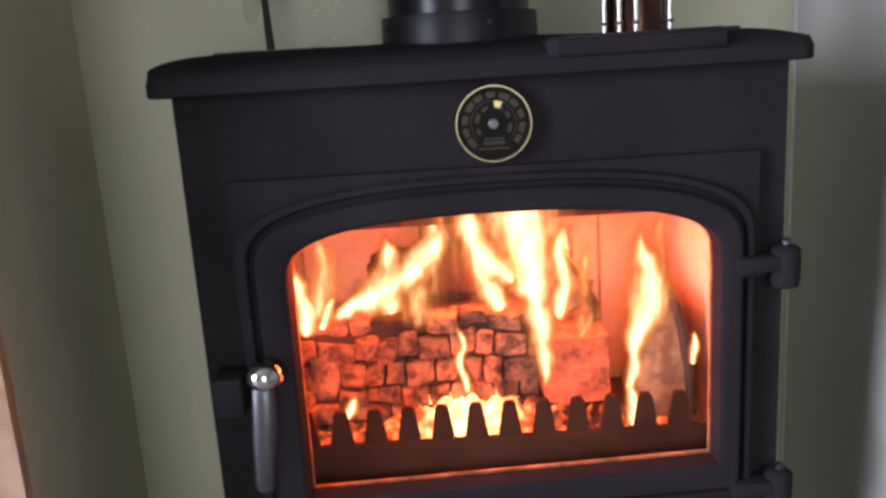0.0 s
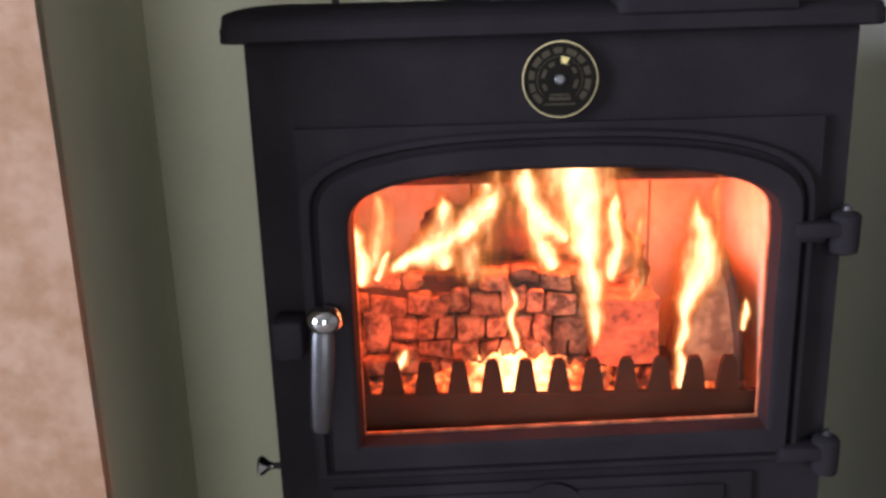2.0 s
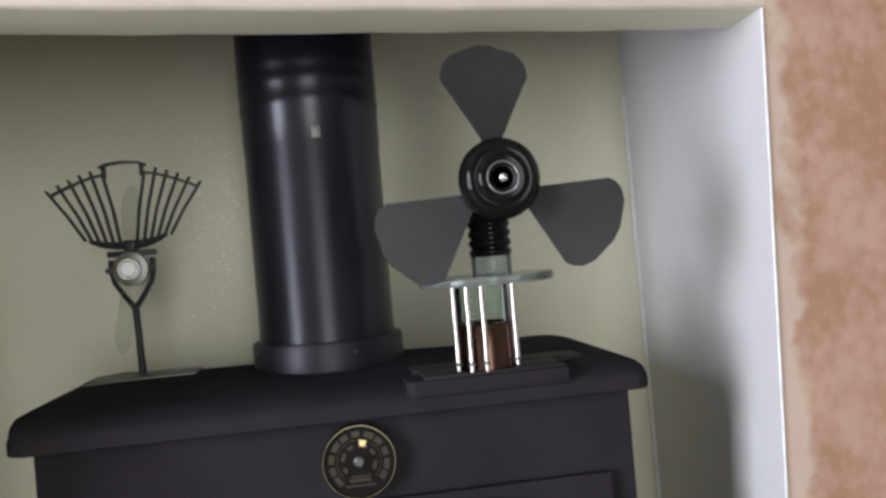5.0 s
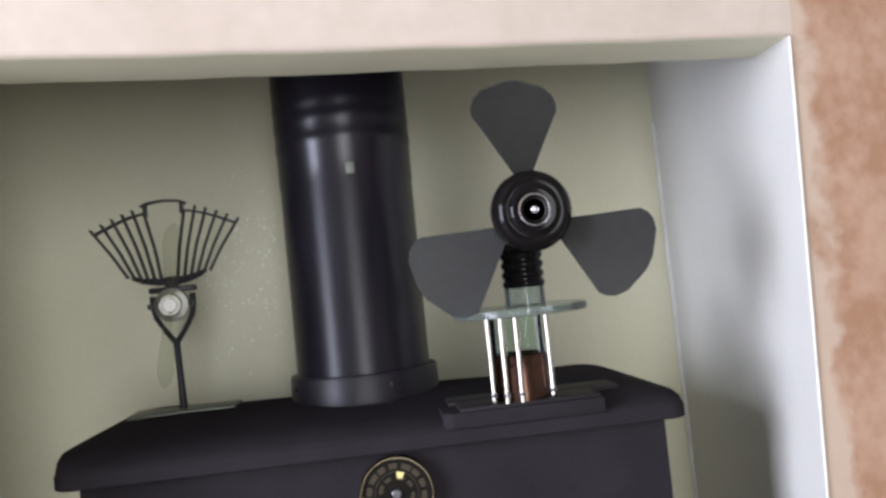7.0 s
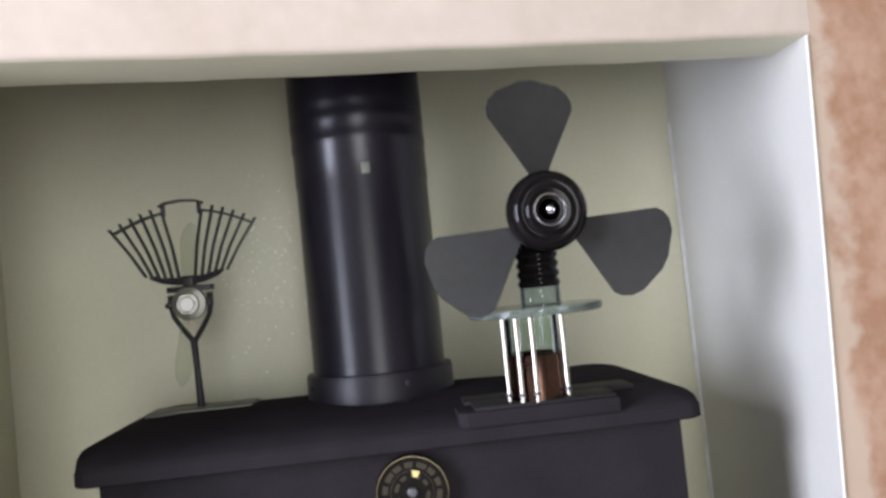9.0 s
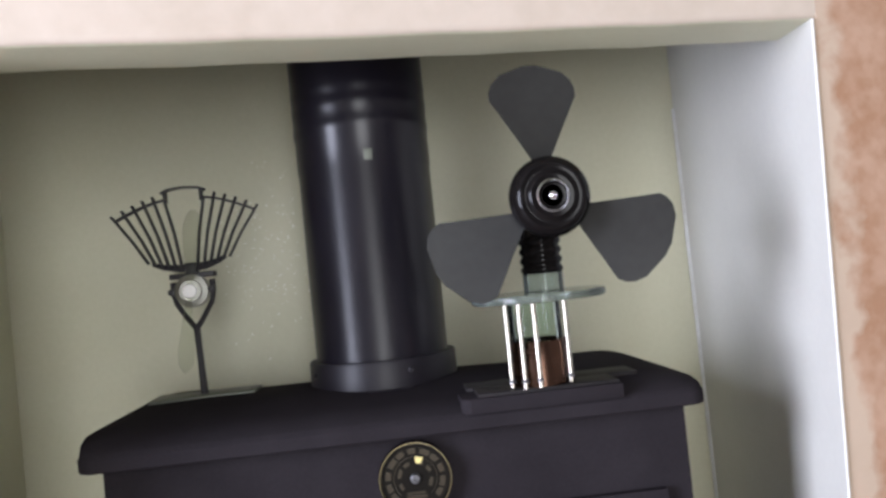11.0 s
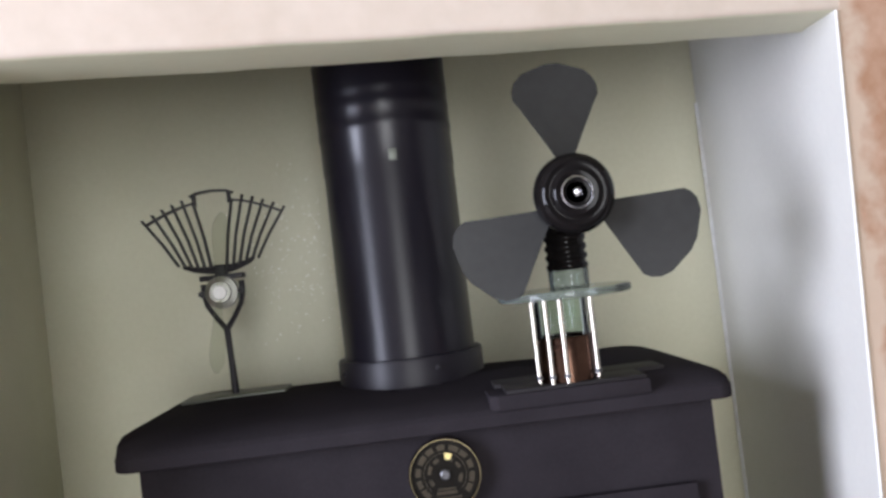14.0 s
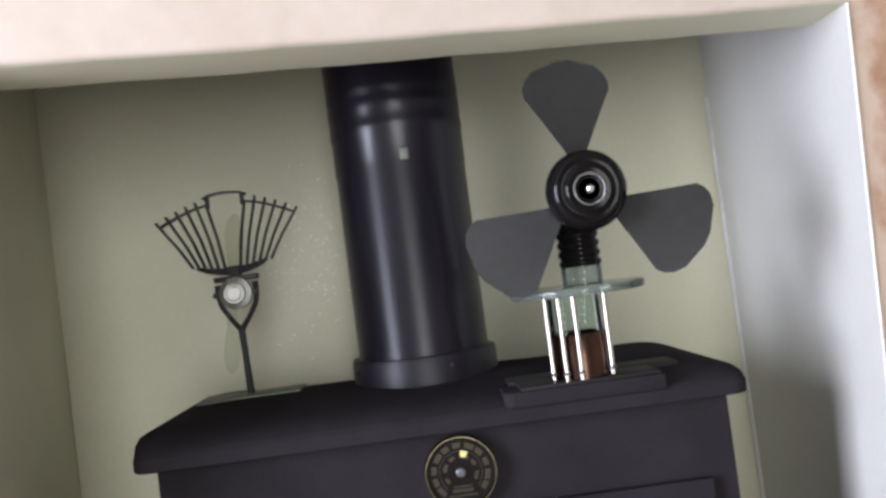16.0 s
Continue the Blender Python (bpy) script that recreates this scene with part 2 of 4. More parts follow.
SOOT = material("black_char", (0.045, 0.026, 0.019), (0.085, 0.045, 0.03), rough=0.95, grain=120, blotch=40, bump=0.6, depth=0.003)
# sooty iron; its red is fireglow put into the base colour
GRATE = material("firelit_sooty_iron", (0.042, 0.016, 0.009), (0.065, 0.026, 0.015), rough=0.9, shine=0.08, grain=200, blotch=30, bump=0.4)
# ash with the fire's orange light mixed into its colour
ASH = material("firelit_ash_wood", (0.55, 0.28, 0.15), (0.24, 0.105, 0.055), rough=0.9, grain=110, blotch=40, bump=0.6, depth=0.003, vary=0.9)
EMBER = material("glowing_ember", (0.3, 0.06, 0.03), (0.5, 0.12, 0.05), rough=0.9, grain=130, blotch=45, bump=0.5, depth=0.003, vary=0.95, glow=(1.0, 0.13, 0.055), glow_strength=1.3)
COALS = coal_material("burning_coals")
FOOT = material("dull_aluminium", (0.17, 0.18, 0.155), (0.13, 0.14, 0.12), rough=0.5, metal=0.7, grain=200, bump=0.05)
SLATE = material("dark_burnished_steel", (0.026, 0.023, 0.024), (0.017, 0.0155, 0.016), rough=0.6, metal=0.0, shine=0.15, grain=200, bump=0.05)
# flat white in place of the window mirrored in the fan's hub
WHITE = material("window_glint_white", (0.92, 0.92, 0.90), rough=0.35, bump=0.0)
# white that imitates the window glinting off the textured wall paint
GLINT = material("painted_glint_white", (0.95, 0.95, 0.92), (0.9, 0.9, 0.88), rough=0.3, metal=0.0, bump=0.0)
FAINT = glass_material("clear_fan_blade", (0.92, 0.93, 0.90), rough=0.12, bend=1.15)
GLASS = glass_material("stove_glass", (0.97, 0.95, 0.92), bend=1.22)
ACRYLIC = glass_material("green_tinted_glass", (0.90, 0.95, 0.92), rough=0.05, bend=1.2)
FROST = glass_material("cloudy_green_glass", (0.86, 0.92, 0.89), rough=0.08, bend=1.3, cloud=0.34, cloud_colour=(0.22, 0.26, 0.24))
FIRE = flame_material("fire")


# ---- tools ----
def part(name, bm, mat, parent=None, label="", smooth=True):
    """Links a bmesh as one mesh object under a thing or a part."""
    bmesh.ops.recalc_face_normals(bm, faces=bm.faces)
    me = bpy.data.meshes.new(name)
    bm.to_mesh(me)
    bm.free()
    me.materials.append(mat)
    if smooth:
        me.shade_smooth()
        me.set_sharp_from_angle(angle=radians(38))
    ob = new(name, me)
    ob.parent = parent
    if label:
        ob["label"] = label
    return ob


def thing(name, label, category, place=(0, 0, 0), group="", kind=""):
    ob = new(name)
    ob.location = place
    ob.empty_display_size = 0.02
    return tagged(ob, label, category, group, kind)


def add_box(bm, lo, hi, bevel=0.0, m=None, segments=2):
    c, s = [(a + b) / 2 for a, b in zip(lo, hi)], [b - a for a, b in zip(lo, hi)]
    made = bmesh.ops.create_cube(bm, size=1.0, matrix=(m or Matrix()) @ Matrix.Translation(c) @ Matrix.Diagonal((*s, 1)))
    if bevel:
        edges = list({e for v in made["verts"] for e in v.link_edges})
        bmesh.ops.bevel(bm, geom=edges, offset=bevel, segments=segments, profile=0.5, affect="EDGES")
    return bm


def box(lo, hi, bevel=0.002, m=None):
    return add_box(bmesh.new(), lo, hi, bevel, m)


def add_prism(bm, points, lift):
    """A closed solid: the outline (3D points) pushed along the vector lift."""
    a = [bm.verts.new(p) for p in points]
    b = [bm.verts.new(Vector(p) + Vector(lift)) for p in points]
    bm.faces.new(a)
    bm.faces.new(list(reversed(b)))
    for i in range(len(a)):
        j = (i + 1) % len(a)
        bm.faces.new((a[i], b[i], b[j], a[j]))
    return bm


def add_lathe(bm, profile, centre=(0, 0, 0), axis="z", n=32, m=None):
    """Turns a profile of (radius, height) round an axis."""
    turn = {"z": Matrix(), "y": pose(0, 0, 0, 90), "x": pose(0, 0, 0, 0, 90)}[axis]
    m = (m or Matrix()) @ Matrix.Translation(centre) @ turn
    rings = []
    for r, h in profile:
        if r < 1e-6:
            rings.append([bm.verts.new(m @ Vector((0, 0, h)))] * n)
        else:
            rings.append([bm.verts.new(m @ Vector((r * math.cos(2 * math.pi * i / n), r * math.sin(2 * math.pi * i / n), h))) for i in range(n)])
    for a, b in zip(rings, rings[1:]):
        for i in range(n):
            j = (i + 1) % n
            corners = []
            for v in (a[i], a[j], b[j], b[i]):
                if v not in corners:
                    corners.append(v)
            if len(corners) > 2:
                bm.faces.new(corners)
    for ring in (rings[0], rings[-1]):
        if ring[0] is not ring[1]:
            bm.faces.new(ring)
    return bm


def lathe(profile, centre=(0, 0, 0), axis="z", n=32):
    return add_lathe(bmesh.new(), profile, centre, axis, n)


def add_tube(bm, points, radii, n=10, flat=1.0):
    """A rod through points, with a radius at each; flat squeezes it along y."""
    rings = []
    pts = [Vector(p) for p in points]
    for k, p in enumerate(pts):
        d = (pts[min(k + 1, len(pts) - 1)] - pts[max(k - 1, 0)]).normalized()
        side = d.cross(Vector((0, 1, 0)))
        side = side.normalized() if side.length > 1e-4 else Vector((1, 0, 0))
        up = side.cross(d).normalized()
        rings.append([bm.verts.new(p + radii[k] * (math.cos(2 * math.pi * i / n) * side + flat * math.sin(2 * math.pi * i / n) * up)) for i in range(n)])
    for a, b in zip(rings, rings[1:]):
        for i in range(n):
            j = (i + 1) % n
            bm.faces.new((a[i], a[j], b[j], b[i]))
    bm.faces.new(rings[0])
    bm.faces.new(list(reversed(rings[-1])))
    return bm


def setting(name, bm, mat, label, category, smooth=False):
    return tagged(part(name, bm, mat, None, "", smooth), label, category, kind="structure")


# ---- the alcove and the room ----
LF, RF = Vector((-0.376, -0.138, 0)), Vector((0.408, -0.029, 0))  # the opening's front edges
LB, RB = Vector((-0.478, 0.330, 0)), Vector((0.437, 0.390, 0))  # the recess's back corners
ALONG = (RF - LF).normalized()
INTO = Vector((-ALONG.y, ALONG.x, 0))
LINTEL_Z, TOP_Z = 0.947, 2.35


def standing(points, z0, z1, leaning=False):
    """An upright wall on a plan; the recess's right-hand front edge is out of plumb, its back corner hardly."""
    bm = add_prism(bmesh.new(), [(p.x, p.y, z0) for p in points], (0, 0, z1 - z0))
    if leaning:
        for v in bm.verts:
            v.co.x += out_of_plumb(v.co.y, v.co.z)
        bmesh.ops.triangulate(bm, faces=[f for f in bm.faces if abs(f.normal.z) < 0.5])
    return bm


def out_of_plumb(y, z):
    w = min(1.0, max(0.0, (RB.y - y) / (RB.y - RF.y)))
    return w * (0.037 * (z - 0.7) - 0.00085) - (1 - w) * 0.004 * (z - 0.7)


setting("floor", box((-2.4, -3.2, -0.24), (2.0, 1.0, -0.12), 0), FLOOR, "plain pale floor under the stove and room", "floor")
setting("ceiling", box((-2.4, -3.2, TOP_Z), (2.0, 1.0, TOP_Z + 0.1), 0), ROOM, "plain pale ceiling of the room", "ceiling")
setting("wall_alcove_back", standing([LB, RB + ALONG * 0.04, RB + ALONG * 0.04 + INTO * 0.12, LB + INTO * 0.12], -0.12, 1.5), SAGE, "satin sage-green painted back wall of the recess", "wall")
far_l, far_r = LF - ALONG * 2.1, RF + ALONG * 1.7
setting("wall_alcove_side_left", standing([LF, LB, LB + INTO * 0.12 - ALONG * 0.1, LB - ALONG * 0.3, LF - ALONG * 0.3 + INTO * 0.014, LF + INTO * 0.014], -0.12, 1.5), SAGE, "sage-green painted side wall of the recess in shade", "wall")
setting("wall_alcove_side_right", standing([RF + INTO * 0.001, RF + ALONG * 0.3 + INTO * 0.014, RB + ALONG * 0.3, RB + INTO * 0.11, RB], -0.12, LINTEL_Z, True), CHALK, "chalky white painted side wall of the recess", "wall", True)
setting("wall_alcove_side_upper", standing([RF + ALONG * 0.012 + INTO * 0.02, RF + ALONG * 0.3 + INTO * 0.03, RB + ALONG * 0.3, RB + INTO * 0.11, RB], LINTEL_Z, 1.5), CHALK, "chalky white wall hidden behind the lintel", "wall")
setting("wall_chimney_breast_left", standing([LF, LF + INTO * 0.0139, far_l + INTO * 0.12, far_l], -0.12, LINTEL_Z), PINK, "bare pink plaster wall beside the recess", "wall")
setting("wall_chimney_breast_right", standing([RF, far_r, far_r + INTO * 0.12, RF + INTO * 0.0009], -0.12, LINTEL_Z, True), PINK_EDGE, "bare pink plaster wall beside the recess", "wall")
lintel = bmesh.new()
sections = []
for k in range(17):
    u = k / 16
    foot = (LF - ALONG * 0.02).lerp(RF + ALONG * 0.014, u)
    low = LINTEL_Z + 0.0045 * max(0.0, (0.45 - u) / 0.45) ** 1.5 + (0.0006 * math.sin(k * 2.3) if 0 < k < 16 else 0.0)
    skew = 0.24 if k == 16 else 0.0
    sections.append([lintel.verts.new((foot.x + (INTO.x + skew) * d, foot.y + INTO.y * d, z)) for d, z in (
        (0, LINTEL_Z + 0.5), (0, low + 0.007), (0.0012, low + 0.003), (0.003, low + 0.0012), (0.007, low), (0.072, low), (0.075, low + 0.003), (0.075, LINTEL_Z + 0.5))])
for a, b in zip(sections, sections[1:]):
    for i in range(8):
        j = (i + 1) % 8
        lintel.faces.new((a[i], b[i], b[j], a[j]))
lintel.faces.new(sections[0])
lintel.faces.new(sections[-1])
beam = setting("lintel", lintel, CREAM, "cream plastered lintel with a dull sage underside", "lintel", True)
beam.data.materials.append(SAGE)
for face in beam.data.polygons:
    face.material_index = 1 if face.normal.z < -0.9 else 0
setting("wall_over_lintel", standing([far_l, far_r, far_r + INTO * 0.075, far_l + INTO * 0.075], LINTEL_Z + 0.5, TOP_Z), PINK, "bare pink plaster wall over the recess", "wall")
setting("wall_upper_left", standing([far_l, LF - ALONG * 0.0201, LF - ALONG * 0.0201 + INTO * 0.075, far_l + INTO * 0.075], LINTEL_Z, LINTEL_Z + 0.5), CREAM, "cream plastered wall beside the lintel", "wall")
setting("wall_upper_right", standing([RF + ALONG * 0.0141, far_r, far_r + INTO * 0.075, RF + ALONG * 0.0341 + INTO * 0.075], LINTEL_Z, LINTEL_Z + 0.5), PINK_EDGE, "bare pink plaster wall beside the lintel", "wall")
setting("ceiling_alcove", standing([LF - ALONG * 0.2, RF + ALONG * 0.2, RB + ALONG * 0.1 + INTO * 0.1, LB - ALONG * 0.1 + INTO * 0.1], 1.5, 1.56), SAGE, "closing plate over the recess", "ceiling")
setting("wall_room_right", box((2.0, -3.2, -0.12), (2.1, 1.0, TOP_Z), 0), ROOM, "plain painted wall of the room", "wall")
side = bmesh.new()
for lo, hi in (((-2.5, -3.2, -0.12), (-2.4, -2.08, TOP_Z)), ((-2.5, -0.92, -0.12), (-2.4, 1.0, TOP_Z)), ((-2.5, -2.08, -0.12), (-2.4, -0.92, 0.14)), ((-2.5, -2.08, 1.76), (-2.4, -0.92, TOP_Z))):
    add_box(side, lo, hi)
setting("wall_room_left", side, ROOM, "plain painted wall of the room with a window", "wall")
end = bmesh.new()
for lo, hi in (((-2.4, -3.3, -0.12), (-0.25, -3.2, TOP_Z)), ((0.55, -3.3, -0.12), (2.0, -3.2, TOP_Z)), ((-0.25, -3.3, -0.12), (0.55, -3.2, 0.02)), ((-0.25, -3.3, 1.78), (0.55, -3.2, TOP_Z))):
    add_box(end, lo, hi)
setting("wall_room_end", end, ROOM, "plain painted wall of the room with a window", "wall")


def leaning_bead(name, foot, radius, label):
    """A thin run of paint up the right-hand wall's edge, leaning as the wall does."""
    at = [(foot.x + out_of_plumb(foot.y, z), foot.y, z) for z in (-0.119, 0.2, 0.5, 0.75, LINTEL_Z - 0.001)]
    setting(name, add_tube(bmesh.new(), at, [radius] * 5, 8), BEAD, label, "trim", True)


leaning_bead("trim_corner_bead", RF - INTO * 0.0008 - ALONG * 0.0002, 0.0013, "thin white corner bead on the recess edge")
leaning_bead("trim_corner_seal", RB - INTO * 0.0010 - ALONG * 0.0010, 0.0030, "pale paint run in the recess corner")
# pale specks painted as window glints on the wall behind the flue
specks = bmesh.new()
speck_rng = random.Random(11)
wall_way = (RB - LB).normalized()
for k in range(170):
    u, z = min(1.0, max(0.0, speck_rng.betavariate(2.2, 1.5))), speck_rng.gauss(0.79, 0.055)
    p = LB + wall_way * (0.478 - 0.225 + 0.13 * u) - INTO * 0.0003
    r = speck_rng.uniform(0.0005, 0.0012)
    bmesh.ops.create_icosphere(specks, subdivisions=1, radius=r, matrix=Matrix.Translation((p.x, p.y, z)) @ Matrix.Diagonal((1.5, 0.6, 0.7, 1)))
tagged(part("wall_glints", specks, GLINT), "small pale specks standing for window glints on the wall paint", "paint specks", kind="stuff")

# ---- the stove ----
HALF, TOP, RIDGE, DEEP = 0.266, 0.603, 0.14, 0.285
stove = thing("wood_stove", "black cast-iron wood stove with a lit fire behind its glass door", "stove", (0, 0.13, 0))
stove_at = Matrix.Translation((0, -0.13, 0))


def stove_part(name, bm, mat, parent=None, label="", smooth=True):
    """A part given in the place's own metres, hung under the stove or a part of it."""
    if name in ("door", "ash_door"):
        askew(bm)
    if parent is None:
        bm.transform(stove_at)
    return part(name, bm, mat, parent or stove, label, smooth)


def askew(bm):
    """The door has dropped a little at its free side, more so towards its foot."""
    for v in bm.verts:
        w = min(1.0, max(0.0, (0.44 - v.co.z) / 0.19))
        v.co.z += w * (-0.011 + 0.036 * (v.co.x + 0.18))


shell = bmesh.new()
for lo, hi in (((-HALF, 0.004, -0.05), (-HALF + 0.012, DEEP, TOP)), ((HALF - 0.012, 0.004, -0.05), (HALF, DEEP, TOP)),
               ((-HALF + 0.012, DEEP - 0.012, -0.05), (HALF - 0.012, DEEP, TOP)), ((-HALF + 0.012, 0.012, -0.05), (HALF - 0.012, DEEP - 0.012, -0.04))):
    add_box(shell, lo, hi)
stove_part("body", shell, IRON)
front = bmesh.new()
for lo, hi in (((-HALF, 0, -0.055), (-0.20, 0.012, TOP)), ((0.222, 0, -0.055), (HALF, 0.012, TOP)), ((-0.20, 0, 0.50), (0.222, 0.012, TOP)), ((-0.20, 0, -0.055), (0.222, 0.012, 0.222))):
    add_box(front, lo, hi)
bmesh.ops.remove_doubles(front, verts=front.verts, dist=1e-5)
stove_part("front_plate", front, IRON)


def plate_outline(inset, n=10):
    """The top plate seen from above: rounded corners and slightly bowed ends."""
    x0, y0, y1 = 0.2815 - inset, -0.020 + inset, 0.300 - inset
    pts = []
    for cx, cy, r, a0 in ((x0, y0, 0.014, -90), (x0, y1, 0.06, 0), (-x0, y1, 0.06, 90), (-x0, y0, 0.014, 180)):
        sx, sy = (-1 if cx > 0 else 1), (1 if cy < 0.1 else -1)
        for k in range(n + 1):
            a = radians(a0 + 90 * k / n)
            pts.append((cx + sx * r + r * math.cos(a), cy + sy * r + r * math.sin(a)))
        if (cx > 0) == (cy < 0.1):
            (xa, ya), yb = pts[-1], (y1 - 0.06 if cx > 0 else y0 + 0.014)
            pts += [(xa, ya + (yb - ya) * k / 8) for k in range(1, 8)]
    return [(x * (1 + (0.045 if x > 0 else 0.066) * max(0.0, 1 - ((y - 0.14) / 0.16) ** 2)), y) for x, y in pts]


top = bmesh.new()
rings = []
for inset, z in ((0.004, 0.6030), (0.001, 0.6036), (0.0, 0.6046), (0.0, 0.6158), (0.0010, 0.6168)):
    rings.append([top.verts.new((x, y, z)) for x, y in plate_outline(inset)])
# the domed crown, drawn in ring by ring
base_ring = plate_outline(0.002)
for s in (0.997, 0.992, 0.985, 0.975, 0.963, 0.94, 0.91, 0.87, 0.82, 0.75, 0.65, 0.5, 0.35, 0.2, 0.08):
    ring = []
    for x, y in base_ring:
        X, Y = x * s, RIDGE + (y - RIDGE) * s
        blend = min(1.0, max(0.0, (abs(X) - 0.15) / 0.12))
        ends = max(0.0, 1 - abs(X / 0.2950) ** 9) ** 0.7 if X > 0 else max(0.0, 1 - abs(X / 0.3030) ** 10) ** 0.6
        f = ends * max(0.0, 1 - abs((Y - RIDGE) / 0.161) ** (2.1 + 6.5 * blend * blend))
        high = 0.0232 * (1 - 0.20 * min(1.0, max(0.0, (X - 0.06) / 0.12)))
        ring.append(top.verts.new((X, Y, 0.6168 + high * f)))
    rings.append(ring)
count = len(rings[0])
for a, b in zip(rings, rings[1:]):
    for i in range(count):
        j = (i + 1) % count
        top.faces.new((a[i], a[j], b[j], b[i]))
top.faces.new(rings[0])
top.faces.new(rings[-1])
stove_part("top_plate", top, IRON)
for sx in (-1, 1):
    for y in (0.03, 0.25):
        stove_part("leg", lathe([(0.013, 0), (0.017, 0.004), (0.012, 0.03), (0.018, 0.068)], (sx * 0.235, y, -0.1198)), IRON)

# the arched door
CX = 0.011


def arch(hw, zb, zs, zt, n=28, r=0.0):
    """An opening with straight sides to zs and a flat arch to zt, from the lower left round by the top."""
    pts = [(CX - hw, zb), (CX - hw, zs)]
    for k in range(1, n):
        a = math.pi * (1 - k / n)
        c, s = math.cos(a), math.sin(a)
        pts.append((CX + hw * math.copysign(abs(c) ** 0.80, c), zs + (zt - zs) * abs(s) ** 0.62))
    pts += [(CX + hw, zs), (CX + hw, zb)]
    # the surround is broader on the handle's side
    wider = max(0.0, hw - 0.197) / 0.0155 * 0.0085
    return [(x - wider * min(1.0, max(0.0, (CX - x) / hw)) + 0.002 * max(0.0, (x - CX) / hw), z) for x, z in pts]


def arch_frame(rows):
    """A band between outlines: each row is (arch arguments, y)."""
    bm = bmesh.new()
    rings = [[bm.verts.new((x, y, z)) for x, z in arch(*args)] for args, y in rows]
    m = len(rings[0])
    for a, b in zip(rings, rings[1:] + rings[:1]):
        for i in range(m):
            j = (i + 1) % m
            bm.faces.new((a[i], a[j], b[j], b[i]))
    return bm


slab = bmesh.new()
inner = arch(0.200, 0.226, 0.440, 0.494)
L, R, B, T = -0.226, 0.240, 0.190, 0.528


def to_border(x, z):
    """The border point of the door's rectangle that lies outward from an arch point."""
    dx, dz = x - CX, z - 0.36
    k = min(((R if dx > 0 else L) - CX) / dx if abs(dx) > 1e-6 else 1e9, ((T if dz > 0 else B) - 0.36) / dz if abs(dz) > 1e-6 else 1e9)
    return CX + dx * k, 0.36 + dz * k


for y0, y1 in ((-0.0085, 0.0),):
    fi, fo = [slab.verts.new((x, y0, z)) for x, z in inner], [slab.verts.new((*((to_border(x, z)[0], y0, to_border(x, z)[1])),)) for x, z in inner]
    bo = [slab.verts.new((v.co.x, y1, v.co.z)) for v in fo]
    for i in range(len(fi)):
        j = (i + 1) % len(fi)
        a, b = fo[i].co, fo[j].co
        if abs(a.x - b.x) > 1e-5 and abs(a.z - b.z) > 1e-5:
            cx, cz = (L if (a.x + b.x) / 2 < CX else R), (T if (a.z + b.z) / 2 > 0.36 else B)
            c, d = slab.verts.new((cx, y0, cz)), slab.verts.new((cx, y1, cz))
            slab.faces.new((fi[i], fi[j], fo[j], c, fo[i]))
            slab.faces.new((fo[i], c, d, bo[i]))
            slab.faces.new((c, fo[j], bo[j], d))
        else:
            slab.faces.new((fi[i], fi[j], fo[j], fo[i]))
            slab.faces.new((fo[i], fo[j], bo[j], bo[i]))
door = stove_part("door", slab, IRON, None, "black cast-iron door with a raised arched surround", smooth=False)


def door_part(name, bm, mat, label="", smooth=True):
    if not name.startswith("handle"):
        askew(bm)
    bm.transform(stove_at)
    return part(name, bm, mat, door, label, smooth)


door_part("moulding", arch_frame([((0.2235, 0.196, 0.447, 0.5225), -0.0080), ((0.223, 0.1965, 0.4465, 0.522), -0.0125), ((0.221, 0.199, 0.446, 0.520), -0.0150), ((0.217, 0.203, 0.4435, 0.516), -0.0150),
                                  ((0.2157, 0.2043, 0.443, 0.5147), -0.0125), ((0.2152, 0.2048, 0.4425, 0.5142), -0.008)]), IRON)
door_part("window_surround", arch_frame([((0.2112, 0.2083, 0.4408, 0.5097), -0.0055), ((0.2112, 0.2083, 0.4408, 0.5097), -0.0165), ((0.2092, 0.2098, 0.4395, 0.5077), -0.0195), ((0.197, 0.228, 0.4355, 0.492), -0.0195),
                                         ((0.1925, 0.2325, 0.433, 0.4885), -0.016), ((0.1905, 0.2345, 0.432, 0.4870), -0.004), ((0.1905, 0.2345, 0.432, 0.4870), 0.004), ((0.2112, 0.2083, 0.4408, 0.5097), 0.004)]), IRON)
pane = bmesh.new()
add_prism(pane, [(x, 0.0045, z) for x, z in arch(0.1985, 0.2275, 0.437, 0.493)], (0, 0.004, 0))
glass = door_part("glass_pane", pane, GLASS, "clear heat-proof glass")
glass.visible_shadow = False
seal = arch_frame([((0.1905, 0.2345, 0.432, 0.4870), 0.0088), ((0.1905, 0.2345, 0.432, 0.4870), 0.0125), ((0.1985, 0.2275, 0.437, 0.493), 0.0125), ((0.1985, 0.2275, 0.437, 0.493), 0.0088)])
# the seal's orange is firelight carried by its base colour
door_part("rope_seal", seal, ASH, "pale rope seal coloured as firelit")

# catch block, handle, hinges and hinge bar
catch = box((-0.254, -0.038, 0.320), (-0.226, 0.0, 0.357), 0.004)
stove_part("catch_block", catch, IRON)
handle = bmesh.new()
add_tube(handle, [(-0.204, -0.049, 0.362), (-0.2045, -0.052, 0.345), (-0.206, -0.054, 0.32), (-0.209, -0.054, 0.290), (-0.211, -0.054, 0.262), (-0.2115, -0.054, 0.257)],
         [0.009, 0.0106, 0.0110, 0.0102, 0.0094, 0.007], 16, 0.45)
grip = door_part("handle", handle, STEEL, "brushed steel lever handle")
ball = bmesh.new()
